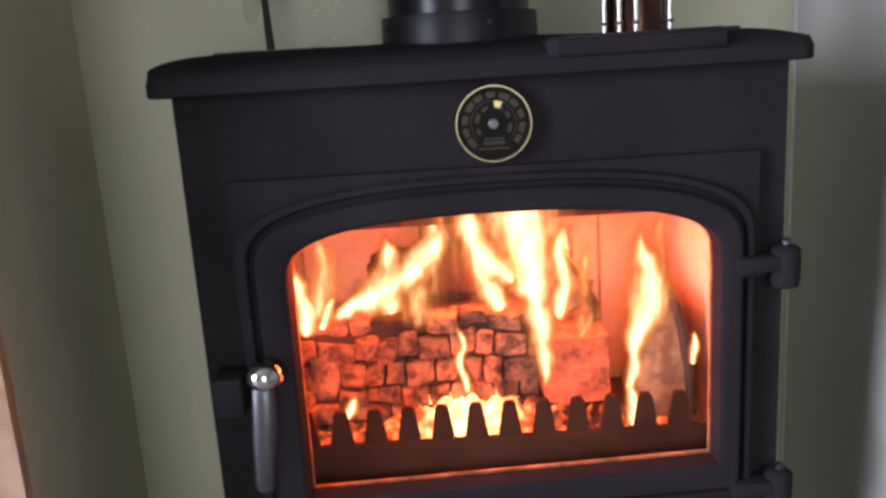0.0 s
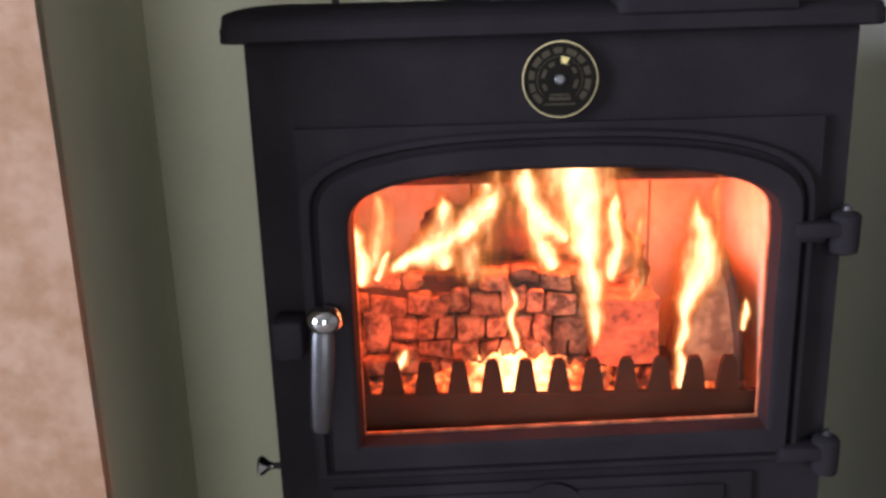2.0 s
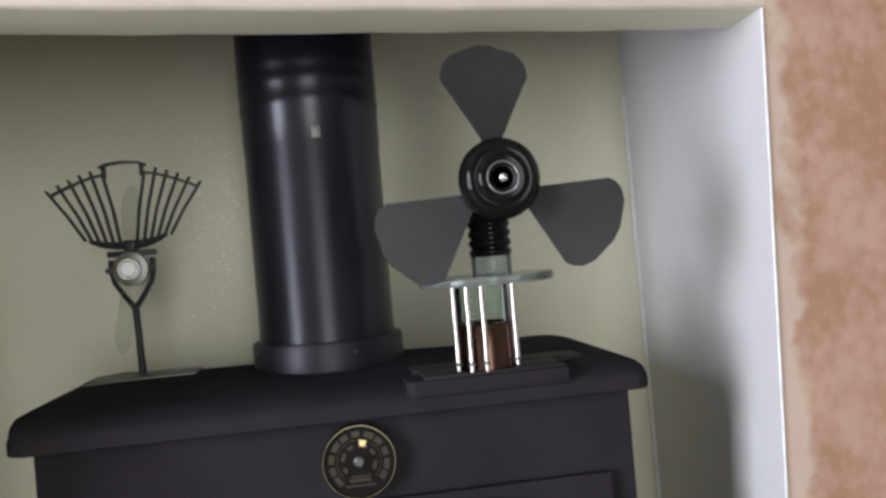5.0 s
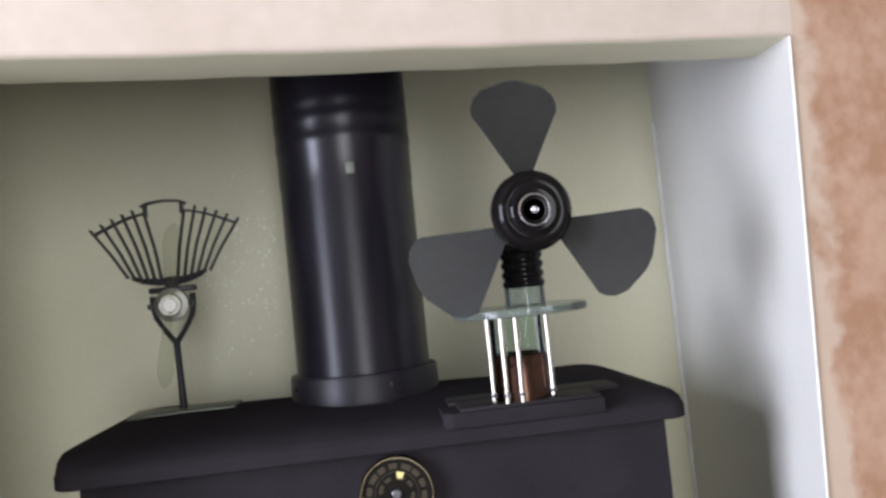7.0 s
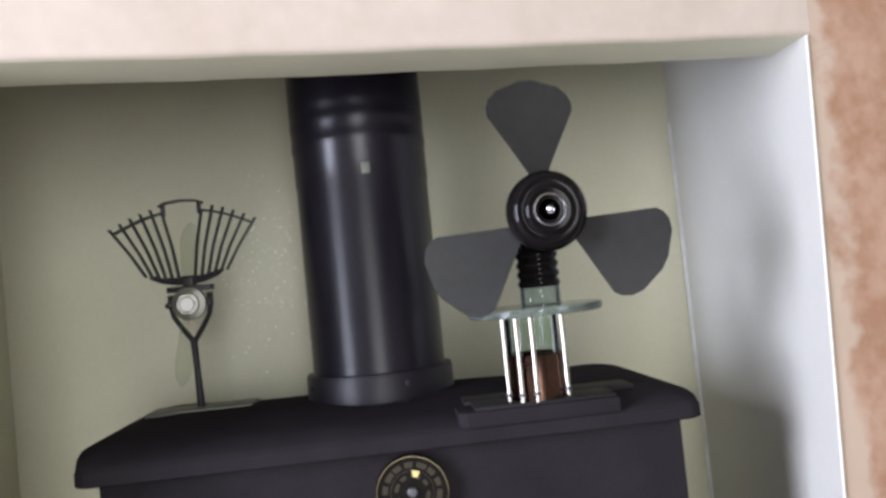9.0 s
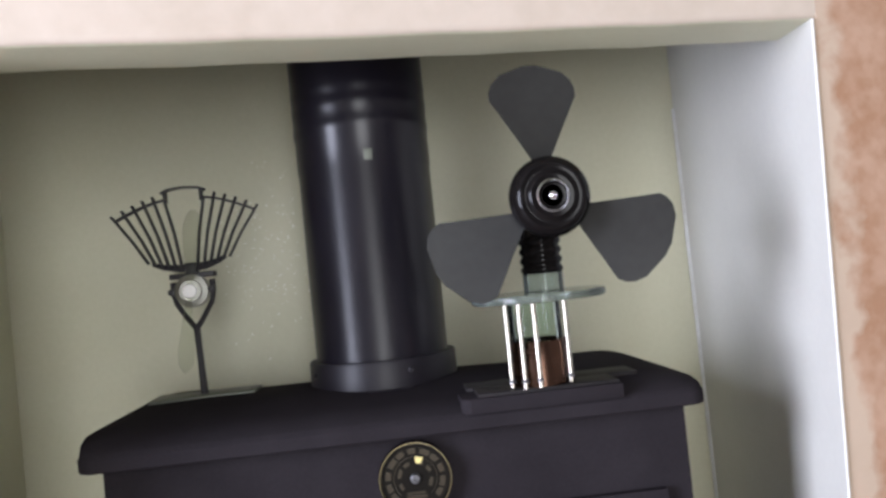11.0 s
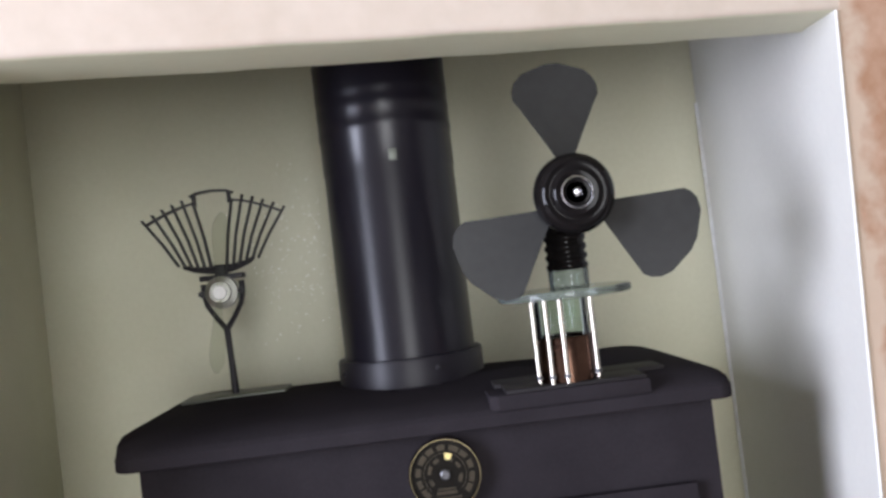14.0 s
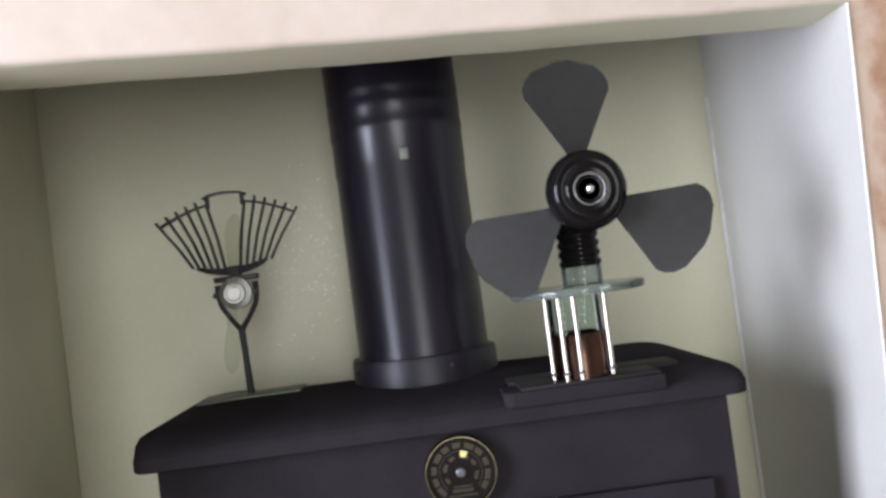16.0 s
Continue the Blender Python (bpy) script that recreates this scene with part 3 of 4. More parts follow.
bmesh.ops.create_uvsphere(ball, u_segments=28, v_segments=16, radius=0.0150, matrix=stove_at @ Matrix.Translation((-0.203, -0.045, 0.3615)) @ Matrix.Diagonal((1.08, 1, 0.9, 1)))
part("handle_knob", ball, CHROME, grip, "polished chrome ball end")
door_part("handle_spindle", lathe([(0.008, 0), (0.008, 0.05)], (-0.203, 0.0, 0.3615), "y", 16), BLACK)
for z, low in ((0.428, False), (0.211, True)):
    hinge = box((0.217, -0.026, z - 0.0065), (0.271, -0.002, z + 0.0075), 0.003)
    add_box(hinge, (0.217, -0.02, z - 0.011), (0.245, -0.002, z - 0.005), 0.002)
    arm = stove_part("hinge", hinge, IRON)
    lug = bmesh.new()
    add_lathe(lug, [(0.004, -0.024), (0.0115, -0.021), (0.0125, -0.014), (0.0125, 0.012), (0.009, 0.0155), (0.0045, 0.017)], (0.262, -0.016, z), "z", 20)
    lug.transform(stove_at)
    part("hinge_knuckle", lug, IRON, arm)
    pin = lathe([(0.0045, 0), (0.0045, 0.004), (0.002, 0.006), (0, 0.006)], (0.262, -0.016, z + 0.0165), "z", 12)
    pin.transform(stove_at)
    part("hinge_pin", pin, STEEL, arm, "worn steel pin head")
stove_part("hinge_bar", add_tube(bmesh.new(), [(0.2345, -0.006, 0.20), (0.2345, -0.006, 0.445), (0.2345, -0.004, 0.452)], [0.0062, 0.0062, 0.003], 14), IRON)
# ash door under the fire door
ash = box((-0.215, -0.006, -0.02), (0.200, 0.0, 0.182), 0.003)
ash_door = stove_part("ash_door", ash, IRON)
rim = box((-0.185, -0.010, 0.0), (0.172, -0.005, 0.172), 0.003)
askew(rim)
rim.transform(stove_at)
part("ash_door_panel", rim, IRON, ash_door)
spin = lathe([(0.0, -0.006), (0.012, -0.006), (0.014, -0.010), (0.030, -0.012), (0.034, -0.009), (0.034, 0.0), (0, 0.0)][::-1], (0.005, -0.011, 0.142), "y", 32)
spin.transform(stove_at)
part("air_spinner", spin, IRON, ash_door, "round air spinner")
rod = bmesh.new()
add_tube(rod, [(-0.262, 0.03, 0.178), (-0.282, 0.03, 0.178)], [0.0035, 0.0035], 10)
rod.transform(stove_at)
control = part("control_rod", rod, BLACK, stove)
knob = lathe([(0.0035, 0.0), (0.0045, 0.004), (0.0095, 0.010), (0.0105, 0.013), (0.009, 0.0155), (0, 0.016)], (0, 0, 0), "z", 24)
knob.transform(stove_at @ Matrix.Translation((-0.281, 0.03, 0.178)) @ pose(0, 0, 0, 0, -90))
part("control_knob", knob, CHROME, control, "polished steel air-control knob")

# fire chamber
for lo, hi in (((-0.213, 0.255, 0.215), (-0.070, 0.272, 0.450)), ((-0.068, 0.255, 0.215), (0.147, 0.272, 0.450)), ((0.149, 0.255, 0.215), (0.240, 0.272, 0.450)),
               ((-0.236, 0.014, 0.215), (-0.214, 0.272, 0.450)), ((0.228, 0.030, 0.215), (0.248, 0.254, 0.450))):
    stove_part("fire_brick", box(lo, hi, 0.002), BRICK)
stove_part("baffle_plate", box((-0.236, 0.125, 0.452), (0.248, 0.272, 0.462), 0.002), SOOT)
stove_part("chamber_floor", box((-0.25, 0.012, 0.205), (0.25, 0.272, 0.214), 0), SOOT)
fence = bmesh.new()
add_box(fence, (-0.198, 0.034, 0.214), (0.216, 0.042, 0.252), 0.001)
for k in range(12):
    x = -0.187 + k * 0.0337
    w0, w1 = 0.0122, 0.0068
    tip = [(x - w0, 0.035, 0.250), (x - w1, 0.035, 0.284), (x - w1 * 0.6, 0.035, 0.2885), (x + w1 * 0.6, 0.035, 0.2885), (x + w1, 0.035, 0.284), (x + w0, 0.035, 0.250)]
    add_prism(fence, tip, (0, 0.006, 0))
stove_part("fire_fence", fence, GRATE, None, "sooty cast-iron fence with tapered teeth, reddened by painted fireglow")

# ---- the fire ----
rng = random.Random(4)


def rough_solid(lo, hi, cuts, amount, scale, seed, m=None):
    """A box with its faces cut up and pushed about."""
    bm = add_box(bmesh.new(), lo, hi)
    bmesh.ops.subdivide_edges(bm, edges=bm.edges, cuts=cuts, use_grid_fill=True)
    c = (Vector(lo) + Vector(hi)) / 2
    for v in bm.verts:
        push = noise.noise_vector(v.co * scale + Vector((seed, seed * 2, 0)))
        v.co += push * amount
    if m:
        bm.transform(m)
    return bm


# the big charred log, its face cracked into blocks
log = tagged(part("charred_log", rough_solid((-0.203, 0.104, 0.240), (0.048, 0.185, 0.356), 8, 0.004, 30, 1.0), SOOT),
             "large charred log cracked into blocks and glowing beneath", "log")


def char_blocks():
    """Rows of uneven blocks, as the face of a charring log cracks across and along its grain."""
    cells, z = [], 0.247
    for high in (0.021, 0.024, 0.026, 0.024, 0.019):
        x = -0.208 + rng.uniform(-0.004, 0.004)
        while x < 0.046:
            w = min(rng.choice((0.019, 0.023, 0.027, 0.031, 0.036)), 0.054 - x)
            if 0.054 - (x + w) < 0.012:
                w = 0.054 - x
            cells.append((x, z, x + w, z + high))
            x += w
        z += high
    return cells


for x0, z0, x1, z1 in char_blocks():
    mid = (z0 + z1) / 2
    if mid > 0.348 and rng.random() < 0.25:
        continue
    piece = bmesh.new()
    gap = rng.choice((0.0, 0.0004, 0.0010, 0.0018))
    up = rng.uniform(-0.004, 0.004)
    y0 = 0.087 + rng.uniform(-0.004, 0.008) + 0.6 * max(0.0, mid - 0.335)
    add_box(piece, (x0 + gap, y0, z0 + gap + up), (x1 - gap, 0.125, z1 - gap + up), 0.0035, segments=2)
    bmesh.ops.subdivide_edges(piece, edges=[e for e in piece.edges if e.calc_length() > 0.008], cuts=2, use_grid_fill=True)
    for v in piece.verts:
        bend = noise.noise_vector(v.co * 20 + Vector((3, 0, 1)))
        v.co += Vector((bend.x * 0.007, 0, bend.z * 0.007)) + noise.noise_vector(v.co * 75) * 0.0022 + noise.noise_vector(v.co * 190) * 0.0014
    part("char_block", piece, CHAR, log)
tagged(part("glowing_log", rough_solid((0.057, 0.084, 0.262), (0.124, 0.17, 0.332), 8, 0.0045, 60, 3.0), EMBER), "square log end glowing red hot", "log")
wedge = bmesh.new()
add_prism(wedge, [(0.150, 0.075, 0.245), (0.154, 0.078, 0.300), (0.163, 0.085, 0.345), (0.172, 0.09, 0.366), (0.181, 0.091, 0.374), (0.190, 0.088, 0.360), (0.198, 0.078, 0.310), (0.201, 0.074, 0.245)], (0.010, 0.12, -0.006))
bmesh.ops.subdivide_edges(wedge, edges=wedge.edges, cuts=3, use_grid_fill=True)
bmesh.ops.triangulate(wedge, faces=[f for f in wedge.faces if len(f.verts) > 4])
for v in wedge.verts:
    v.co += noise.noise_vector(v.co * 70) * 0.003
end_log = tagged(part("split_log", wedge, ASH), "pale ash-faced split log standing on end, coloured as firelit", "log")
bark = bmesh.new()
add_tube(bark, [(0.176, 0.086, 0.380), (0.188, 0.084, 0.374), (0.197, 0.080, 0.345), (0.204, 0.076, 0.300), (0.207, 0.074, 0.246)], [0.003, 0.005, 0.0055, 0.005, 0.005], 8)
part("bark", bark, SOOT, end_log, "black burnt bark edge")


def round_log(points, radii, seed, squash=0.9):
    bm = add_tube(bmesh.new(), points, radii, 18, squash)
    bmesh.ops.subdivide_edges(bm, edges=[e for e in bm.edges if e.calc_length() > 0.015], cuts=2, use_grid_fill=True)
    bmesh.ops.triangulate(bm, faces=[f for f in bm.faces if len(f.verts) > 4])
    for v in bm.verts:
        v.co += noise.noise_vector(v.co * 38 + Vector((seed, 0, 0))) * 0.007 + noise.noise_vector(v.co * 110) * 0.003
    return bm


tagged(part("upper_log", round_log([(-0.125, 0.160, 0.402), (-0.115, 0.160, 0.400), (-0.080, 0.16, 0.394), (-0.035, 0.162, 0.394), (0.020, 0.165, 0.400)], [0.012, 0.020, 0.028, 0.034, 0.034], 5.0), SOOT),
       "dark log burning on top of the others", "log")
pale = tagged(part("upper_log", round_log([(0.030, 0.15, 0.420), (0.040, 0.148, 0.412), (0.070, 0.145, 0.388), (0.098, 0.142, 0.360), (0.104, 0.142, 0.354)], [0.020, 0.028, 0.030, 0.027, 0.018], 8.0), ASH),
              "tilted log with a pale burning face coloured as firelit", "log")
part("bark", round_log([(0.062, 0.14, 0.424), (0.085, 0.135, 0.405), (0.106, 0.132, 0.380), (0.116, 0.132, 0.350), (0.116, 0.132, 0.336)], [0.003, 0.0055, 0.006, 0.006, 0.004], 2.0), SOOT, pale, "black burnt bark edge")


def ember_bed(x0, x1, y0, y1, high, middle, spread, seed, floor_heat, peak):
    """A lumpy mound with a heat that falls off from its middle."""
    bm = bmesh.new()
    layer = bm.verts.layers.float.new("burn")
    nx, ny = 130, 26
    grid = []
    for i in range(nx + 1):
        row = []
        for j in range(ny + 1):
            x, y = x0 + (x1 - x0) * i / nx, y0 + (y1 - y0) * j / ny
            rise = min(1.0, j / ny * 2.2) ** 0.7
            bulk = 0.45 + 0.55 * math.exp(-((x - middle) / spread) ** 2)
            lumps = 0.010 * noise.noise((x * 70, y * 70, seed)) + 0.005 * noise.noise((x * 170, y * 170, seed))
            v = bm.verts.new((x, y, 0.214 + max(0.001, high * rise * bulk + lumps * (0.3 + rise))))
            v[layer] = floor_heat + (peak - floor_heat) * math.exp(-((x - middle) / (spread * 0.8)) ** 2)
            row.append(v)
        grid.append(row)
    for a, b in zip(grid, grid[1:]):
        for j in range(ny):
            bm.faces.new((a[j], b[j], b[j + 1], a[j + 1]))
    return bm


tagged(part("ember_bed", ember_bed(-0.20, 0.215, 0.046, 0.110, 0.060, -0.026, 0.080, 3.0, 0.22, 0.74), COALS), "bed of glowing embers, white hot in the middle", "embers", kind="stuff")


def flame(label, spine, depth=0.35, heat=1.05):
    """A tongue of fire along a spine of (x, y, z, half width): hot in the middle, clear towards its rim."""
    pts = [Vector(p[:3]) for p in spine]
    wid = [p[3] for p in spine]
    fine, rad = [], []
    for k in range(len(pts) - 1):
        p0, p1, p2, p3 = pts[max(k - 1, 0)], pts[k], pts[k + 1], pts[min(k + 2, len(pts) - 1)]
        for s in range(6):
            u = s / 6
            fine.append(0.5 * ((2 * p1) + (p2 - p0) * u + (2 * p0 - 5 * p1 + 4 * p2 - p3) * u * u + (3 * p1 - p0 - 3 * p2 + p3) * u ** 3))
            rad.append((wid[k] + (wid[k + 1] - wid[k]) * u) * (1 + 0.25 * noise.noise(fine[-1] * 60)))
    fine.append(pts[-1])
    rad.append(0.0006)
    ob = thing("flame", label, "flame", tuple(pts[0]), group="flames of the fire")
    back = Matrix.Translation(-pts[0])
    n = 20
    bm = add_tube(bmesh.new(), fine, [r * 2.0 + 0.0014 for r in rad], n, depth)
    layer = bm.verts.layers.float.new("burn")
    bm.verts.ensure_lookup_table()
    for k, v in enumerate(bm.verts):
        across, along = abs(math.cos(2 * math.pi * (k % n) / n)), (k // n) / (len(fine) - 1)
        v[layer] = (1 - across ** 0.95) * min(1.0, along / 0.10 + 0.25) * min(1.0, (1 - along) / 0.25 + 0.12) * heat
    for v in bm.verts:
        drift = noise.noise_vector(v.co * 45)
        v.co += Vector((drift.x, drift.y * 0.4, drift.z)) * 0.005
    bm.transform(back)
    part("gas_sheet", bm, FIRE, ob).visible_shadow = False


flame("tall yellow-white flame rising to the top of the chamber", [(0.054, 0.076, 0.285, 0.003), (0.056, 0.078, 0.325, 0.008), (0.052, 0.082, 0.365, 0.013), (0.047, 0.086, 0.400, 0.018), (0.043, 0.090, 0.430, 0.028), (0.038, 0.094, 0.460, 0.033), (0.028, 0.096, 0.492, 0.028), (0.012, 0.098, 0.51, 0.01)])
flame("yellow tongue splitting off the tall flame", [(0.030, 0.088, 0.395, 0.006), (0.012, 0.09, 0.412, 0.013), (-0.006, 0.092, 0.430, 0.016), (-0.014, 0.094, 0.458, 0.013), (-0.010, 0.096, 0.49, 0.005)])
flame("yellow flame leaning across the upper log", [(-0.160, 0.09, 0.372, 0.004), (-0.130, 0.092, 0.382, 0.010), (-0.100, 0.095, 0.396, 0.014), (-0.070, 0.098, 0.416, 0.013), (-0.048, 0.10, 0.440, 0.010), (-0.040, 0.10, 0.468, 0.004)])
flame("yellow flame beside the split log", [(0.138, 0.064, 0.268, 0.003), (0.144, 0.065, 0.305, 0.007), (0.148, 0.068, 0.340, 0.011), (0.160, 0.07, 0.372, 0.016), (0.164, 0.073, 0.400, 0.012), (0.156, 0.076, 0.428, 0.007), (0.160, 0.078, 0.458, 0.002)])
flame("small flame between the split log and the wall", [(0.206, 0.066, 0.305, 0.001), (0.208, 0.067, 0.322, 0.003), (0.206, 0.068, 0.342, 0.0006)])
flame("flame at the end of the charred log", [(-0.184, 0.06, 0.360, 0.004), (-0.182, 0.06, 0.385, 0.011), (-0.187, 0.06, 0.412, 0.009), (-0.192, 0.06, 0.438, 0.002)])
flame("low flame on top of the charred log", [(-0.168, 0.07, 0.362, 0.003), (-0.160, 0.072, 0.380, 0.006), (-0.152, 0.074, 0.400, 0.001)])
flame("short flame in the middle of the fire", [(0.012, 0.09, 0.365, 0.006), (0.004, 0.09, 0.390, 0.012), (-0.006, 0.092, 0.414, 0.009), (-0.008, 0.095, 0.44, 0.002)])
flame("thin flame licking up the charred log", [(-0.026, 0.075, 0.285, 0.003), (-0.030, 0.074, 0.312, 0.004), (-0.026, 0.075, 0.336, 0.003), (-0.031, 0.078, 0.358, 0.001)])
flame("small flame over the embers", [(-0.150, 0.066, 0.268, 0.003), (-0.146, 0.066, 0.278, 0.005), (-0.140, 0.068, 0.292, 0.001)])
flame("low orange flame behind the charred log", [(-0.100, 0.11, 0.365, 0.012), (-0.106, 0.112, 0.392, 0.016), (-0.098, 0.114, 0.420, 0.010), (-0.102, 0.115, 0.452, 0.002)])
flame("orange flame curling over the pale log", [(0.070, 0.105, 0.350, 0.006), (0.084, 0.108, 0.385, 0.011), (0.078, 0.11, 0.418, 0.008), (0.086, 0.112, 0.455, 0.0015)])
flame("thin flame climbing the back of the chamber", [(-0.060, 0.18, 0.41, 0.006), (-0.052, 0.18, 0.432, 0.010), (-0.058, 0.18, 0.448, 0.002)])
flame("flame rising through the fence teeth", [(0.140, 0.055, 0.245, 0.004), (0.142, 0.056, 0.268, 0.006), (0.139, 0.058, 0.292, 0.002)])
flame("faint flame against the back of the chamber", [(0.092, 0.20, 0.36, 0.003), (0.098, 0.20, 0.40, 0.006), (0.094, 0.20, 0.435, 0.001)])

flame("faint veil of orange flame over the charred log", [(-0.075, 0.100, 0.350, 0.014), (-0.070, 0.104, 0.385, 0.024), (-0.055, 0.108, 0.420, 0.026), (-0.045, 0.110, 0.455, 0.016), (-0.040, 0.112, 0.490, 0.004)], heat=0.62)
flame("faint veil of orange flame by the chamber wall", [(-0.175, 0.072, 0.372, 0.010), (-0.165, 0.074, 0.405, 0.018), (-0.160, 0.076, 0.435, 0.012), (-0.166, 0.078, 0.465, 0.003)], heat=0.7)
flame("faint flame rising over the split log", [(0.172, 0.082, 0.368, 0.006), (0.180, 0.084, 0.400, 0.013), (0.176, 0.086, 0.435, 0.009), (0.182, 0.088, 0.468, 0.002)], heat=0.6)
flame("faint flame over the glowing log end", [(0.094, 0.090, 0.330, 0.008), (0.104, 0.092, 0.365, 0.014), (0.100, 0.094, 0.400, 0.010), (0.108, 0.096, 0.440, 0.002)], heat=0.55)

# ---- flue pipe ----
flue = thing("flue_pipe", "matt black enamelled flue pipe standing on the stove", "flue pipe", (-0.0105, 0.152, 0.633))
part("pipe", lathe([(0.0718, 0.0), (0.0718, 0.232), (0.0726, 0.2335), (0.0726, 0.268), (0.0734, 0.272), (0.0737, 0.276), (0.0734, 0.280), (0.0730, 0.284), (0.0730, 0.291), (0.0734, 0.295), (0.0736, 0.299), (0.0734, 0.303), (0.0731, 0.306), (0.0731, 0.311), (0.0735, 0.315), (0.0735, 0.319), (0.0732, 0.323), (0.0732, 0.86)], (0, 0, 0), n=64), FLUE, flue)
collar = part("collar", lathe([(0.0720, -0.006), (0.0860, -0.006), (0.0865, -0.001), (0.0845, 0.002), (0.0800, 0.003), (0.0795, 0.029), (0.0785, 0.0315), (0.0715, 0.0315)], (0, 0, 0), n=64), COLLAR, flue, "cast flue collar")
for a in (-62, 20, 140):
    x, y = 0.080 * math.sin(radians(a)), -0.080 * math.cos(radians(a))
    screw = lathe([(0.003, 0), (0.003, 0.002), (0.0015, 0.003), (0, 0.003)], (0, 0, 0), "z", 10)
    screw.transform(Matrix.Translation((x, y, 0.020)) @ pose(0, 0, 0, 90, 0, a))
    part("screw", screw, BLACK, collar)
plate = box((-0.005, -0.0738, 0.236), (0.004, -0.0715, 0.248), 0.0005)
plate.transform(pose(0, 0, 0, 0, 0, 5))
part("rating_tab", plate, FOOT, flue, "small pale metal tab")

# ---- thermometer ----
dial = thing("stove_thermometer", "round black and gold magnetic thermometer on the stove front", "thermometer", (0.0095, 0.0, 0.565))
part("case", lathe([(0.0, 0.0), (0.0325, 0.0), (0.0335, 0.003), (0.0335, 0.009), (0.0328, 0.0112), (0.0318, 0.0112), (0.0312, 0.0085), (0.0, 0.0085)], (0, 0, 0), "y", 48), BRASS, dial, "polished brass rim")
face = part("dial_face", lathe([(0.0, 0.0087), (0.0311, 0.0087), (0.0311, 0.0091), (0.0, 0.0091)], (0, 0, 0), "y", 40), DIAL, dial, "black enamelled face")


def arc_band(r0, r1, a0, a1):
    """A thin raised print between two radii, from one angle to another, clockwise from the top."""
    steps = max(3, int(abs(a1 - a0) / 5))
    turn = [radians(a0 + (a1 - a0) * k / steps) for k in range(steps + 1)]
    rim_line = [(r1 * math.sin(a), -0.0091, r1 * math.cos(a)) for a in turn] + [(r0 * math.sin(a), -0.0091, r0 * math.cos(a)) for a in reversed(turn)]
    return add_prism(bmesh.new(), rim_line, (0, -0.0003, 0))


for k in range(11):
    part("scale_mark", arc_band(0.0222, 0.0272, -140 + k * 25.6, -140 + k * 25.6 + (17 if k % 3 else 21)), GOLD, face)
for k in range(6):
    part("number_bar", arc_band(0.0128, 0.0162, -128 + k * 44, -128 + k * 44 + (30 if k % 2 else 22)), GOLD, face)
part("scale_ring", arc_band(0.0192, 0.0198, -135, 135), GOLD, face)
for w, z, h in ((0.0085, -0.0130, 0.0008), (0.0095, -0.0165, 0.0014), (0.0135, -0.0212, 0.0008)):
    part("text_bar", box((-w, -0.0096, z - h), (w, -0.0091, z + h), 0), GOLD, face)
hand = bmesh.new()
add_prism(hand, [(-0.0022, -0.0105, 0.014), (-0.0036, -0.0105, 0.0195), (0.0036, -0.0105, 0.0195), (0.0022, -0.0105, 0.014)], (0, 0.0009, 0))
hand.transform(pose(0, 0, 0, 0, 14, 0))
part("pointer", hand, YELLOW, dial, "yellow pointer tip")
part("rivet", lathe([(0.0046, 0.0088), (0.0046, 0.0110), (0.0036, 0.0118), (0.0022, 0.0118), (0.0018, 0.0106), (0.0, 0.0106)], (0, 0, 0), "y", 20), STEEL, dial, "bright hollow centre rivet")

# ---- heat-powered fan with a finned cooler ----
fan = thing("stove_top_fan", "small heat-powered fan with black cooling fins on the stove top", "stove fan", (-0.206, 0.165, 0.6455))
part("base", box((-0.056, -0.026, -0.0075), (0.056, 0.026, -0.0040), 0.0005), FOOT, fan, "dull thin metal foot")
stem = bmesh.new()
add_tube(stem, [(-0.002, 0, -0.0042), (-0.003, 0, 0.035), (-0.004, 0, 0.066), (-0.004, 0, 0.070)], [0.0042, 0.0036, 0.0038, 0.0042], 10)
part("stem", stem, BLACK, fan)
for s in (-1, 1):
    fork = bmesh.new()
    add_tube(fork, [(-0.004, 0, 0.067), (-0.004 + s * 0.010, 0, 0.081), (-0.004 + s * 0.019, 0, 0.096), (-0.004 + s * 0.0215, 0, 0.108), (-0.004 + s * 0.021, 0, 0.120)], [0.0032, 0.0028, 0.0028, 0.0030, 0.0034], 8)
    part("fork_arm", fork, BLACK, fan)
part("motor_mount", box((-0.0275, -0.006, 0.123), (0.0205, 0.012, 0.129), 0.001), BLACK, fan)
motor = part("motor", lathe([(0.0, 0.0), (0.0175, 0.0), (0.0180, 0.003), (0.0180, 0.020), (0.0120, 0.022), (0.0115, 0.026), (0, 0.026)], (-0.004, 0.010, 0.109), "y", 28), PALE, fan, "small silver electric motor")
for s in (-1, 1):
    part("mount_screw", lathe([(0.0034, 0), (0.0034, 0.004), (0, 0.005)], (-0.004 + s * 0.0215, -0.008, 0.109), "y", 12), BLACK, fan)
# the cap's white is a painted reflection of the window
part("hub", lathe([(0.0078, 0.0), (0.0078, 0.003), (0.0064, 0.0042), (0, 0.0045)], (-0.004, -0.0165, 0.109), "y", 24), WHITE, fan, "hub cap painted bright white for the window's reflection")
cooler = part("cooler_base", box((-0.010, -0.006, 0.128), (0.002, 0.012, 0.140), 0.001), BLACK, fan)
bow = bmesh.new()
low_arc = [(-0.046, 0.003, 0.142), (-0.034, 0.003, 0.1375), (-0.018, 0.003, 0.1350), (-0.003, 0.003, 0.1345), (0.012, 0.003, 0.1360), (0.026, 0.003, 0.1400), (0.034, 0.003, 0.1440)]
add_tube(bow, low_arc, [0.002, 0.0032, 0.0042, 0.0048, 0.0042, 0.0032, 0.002], 8)
part("fin_base", bow, BLACK, fan)
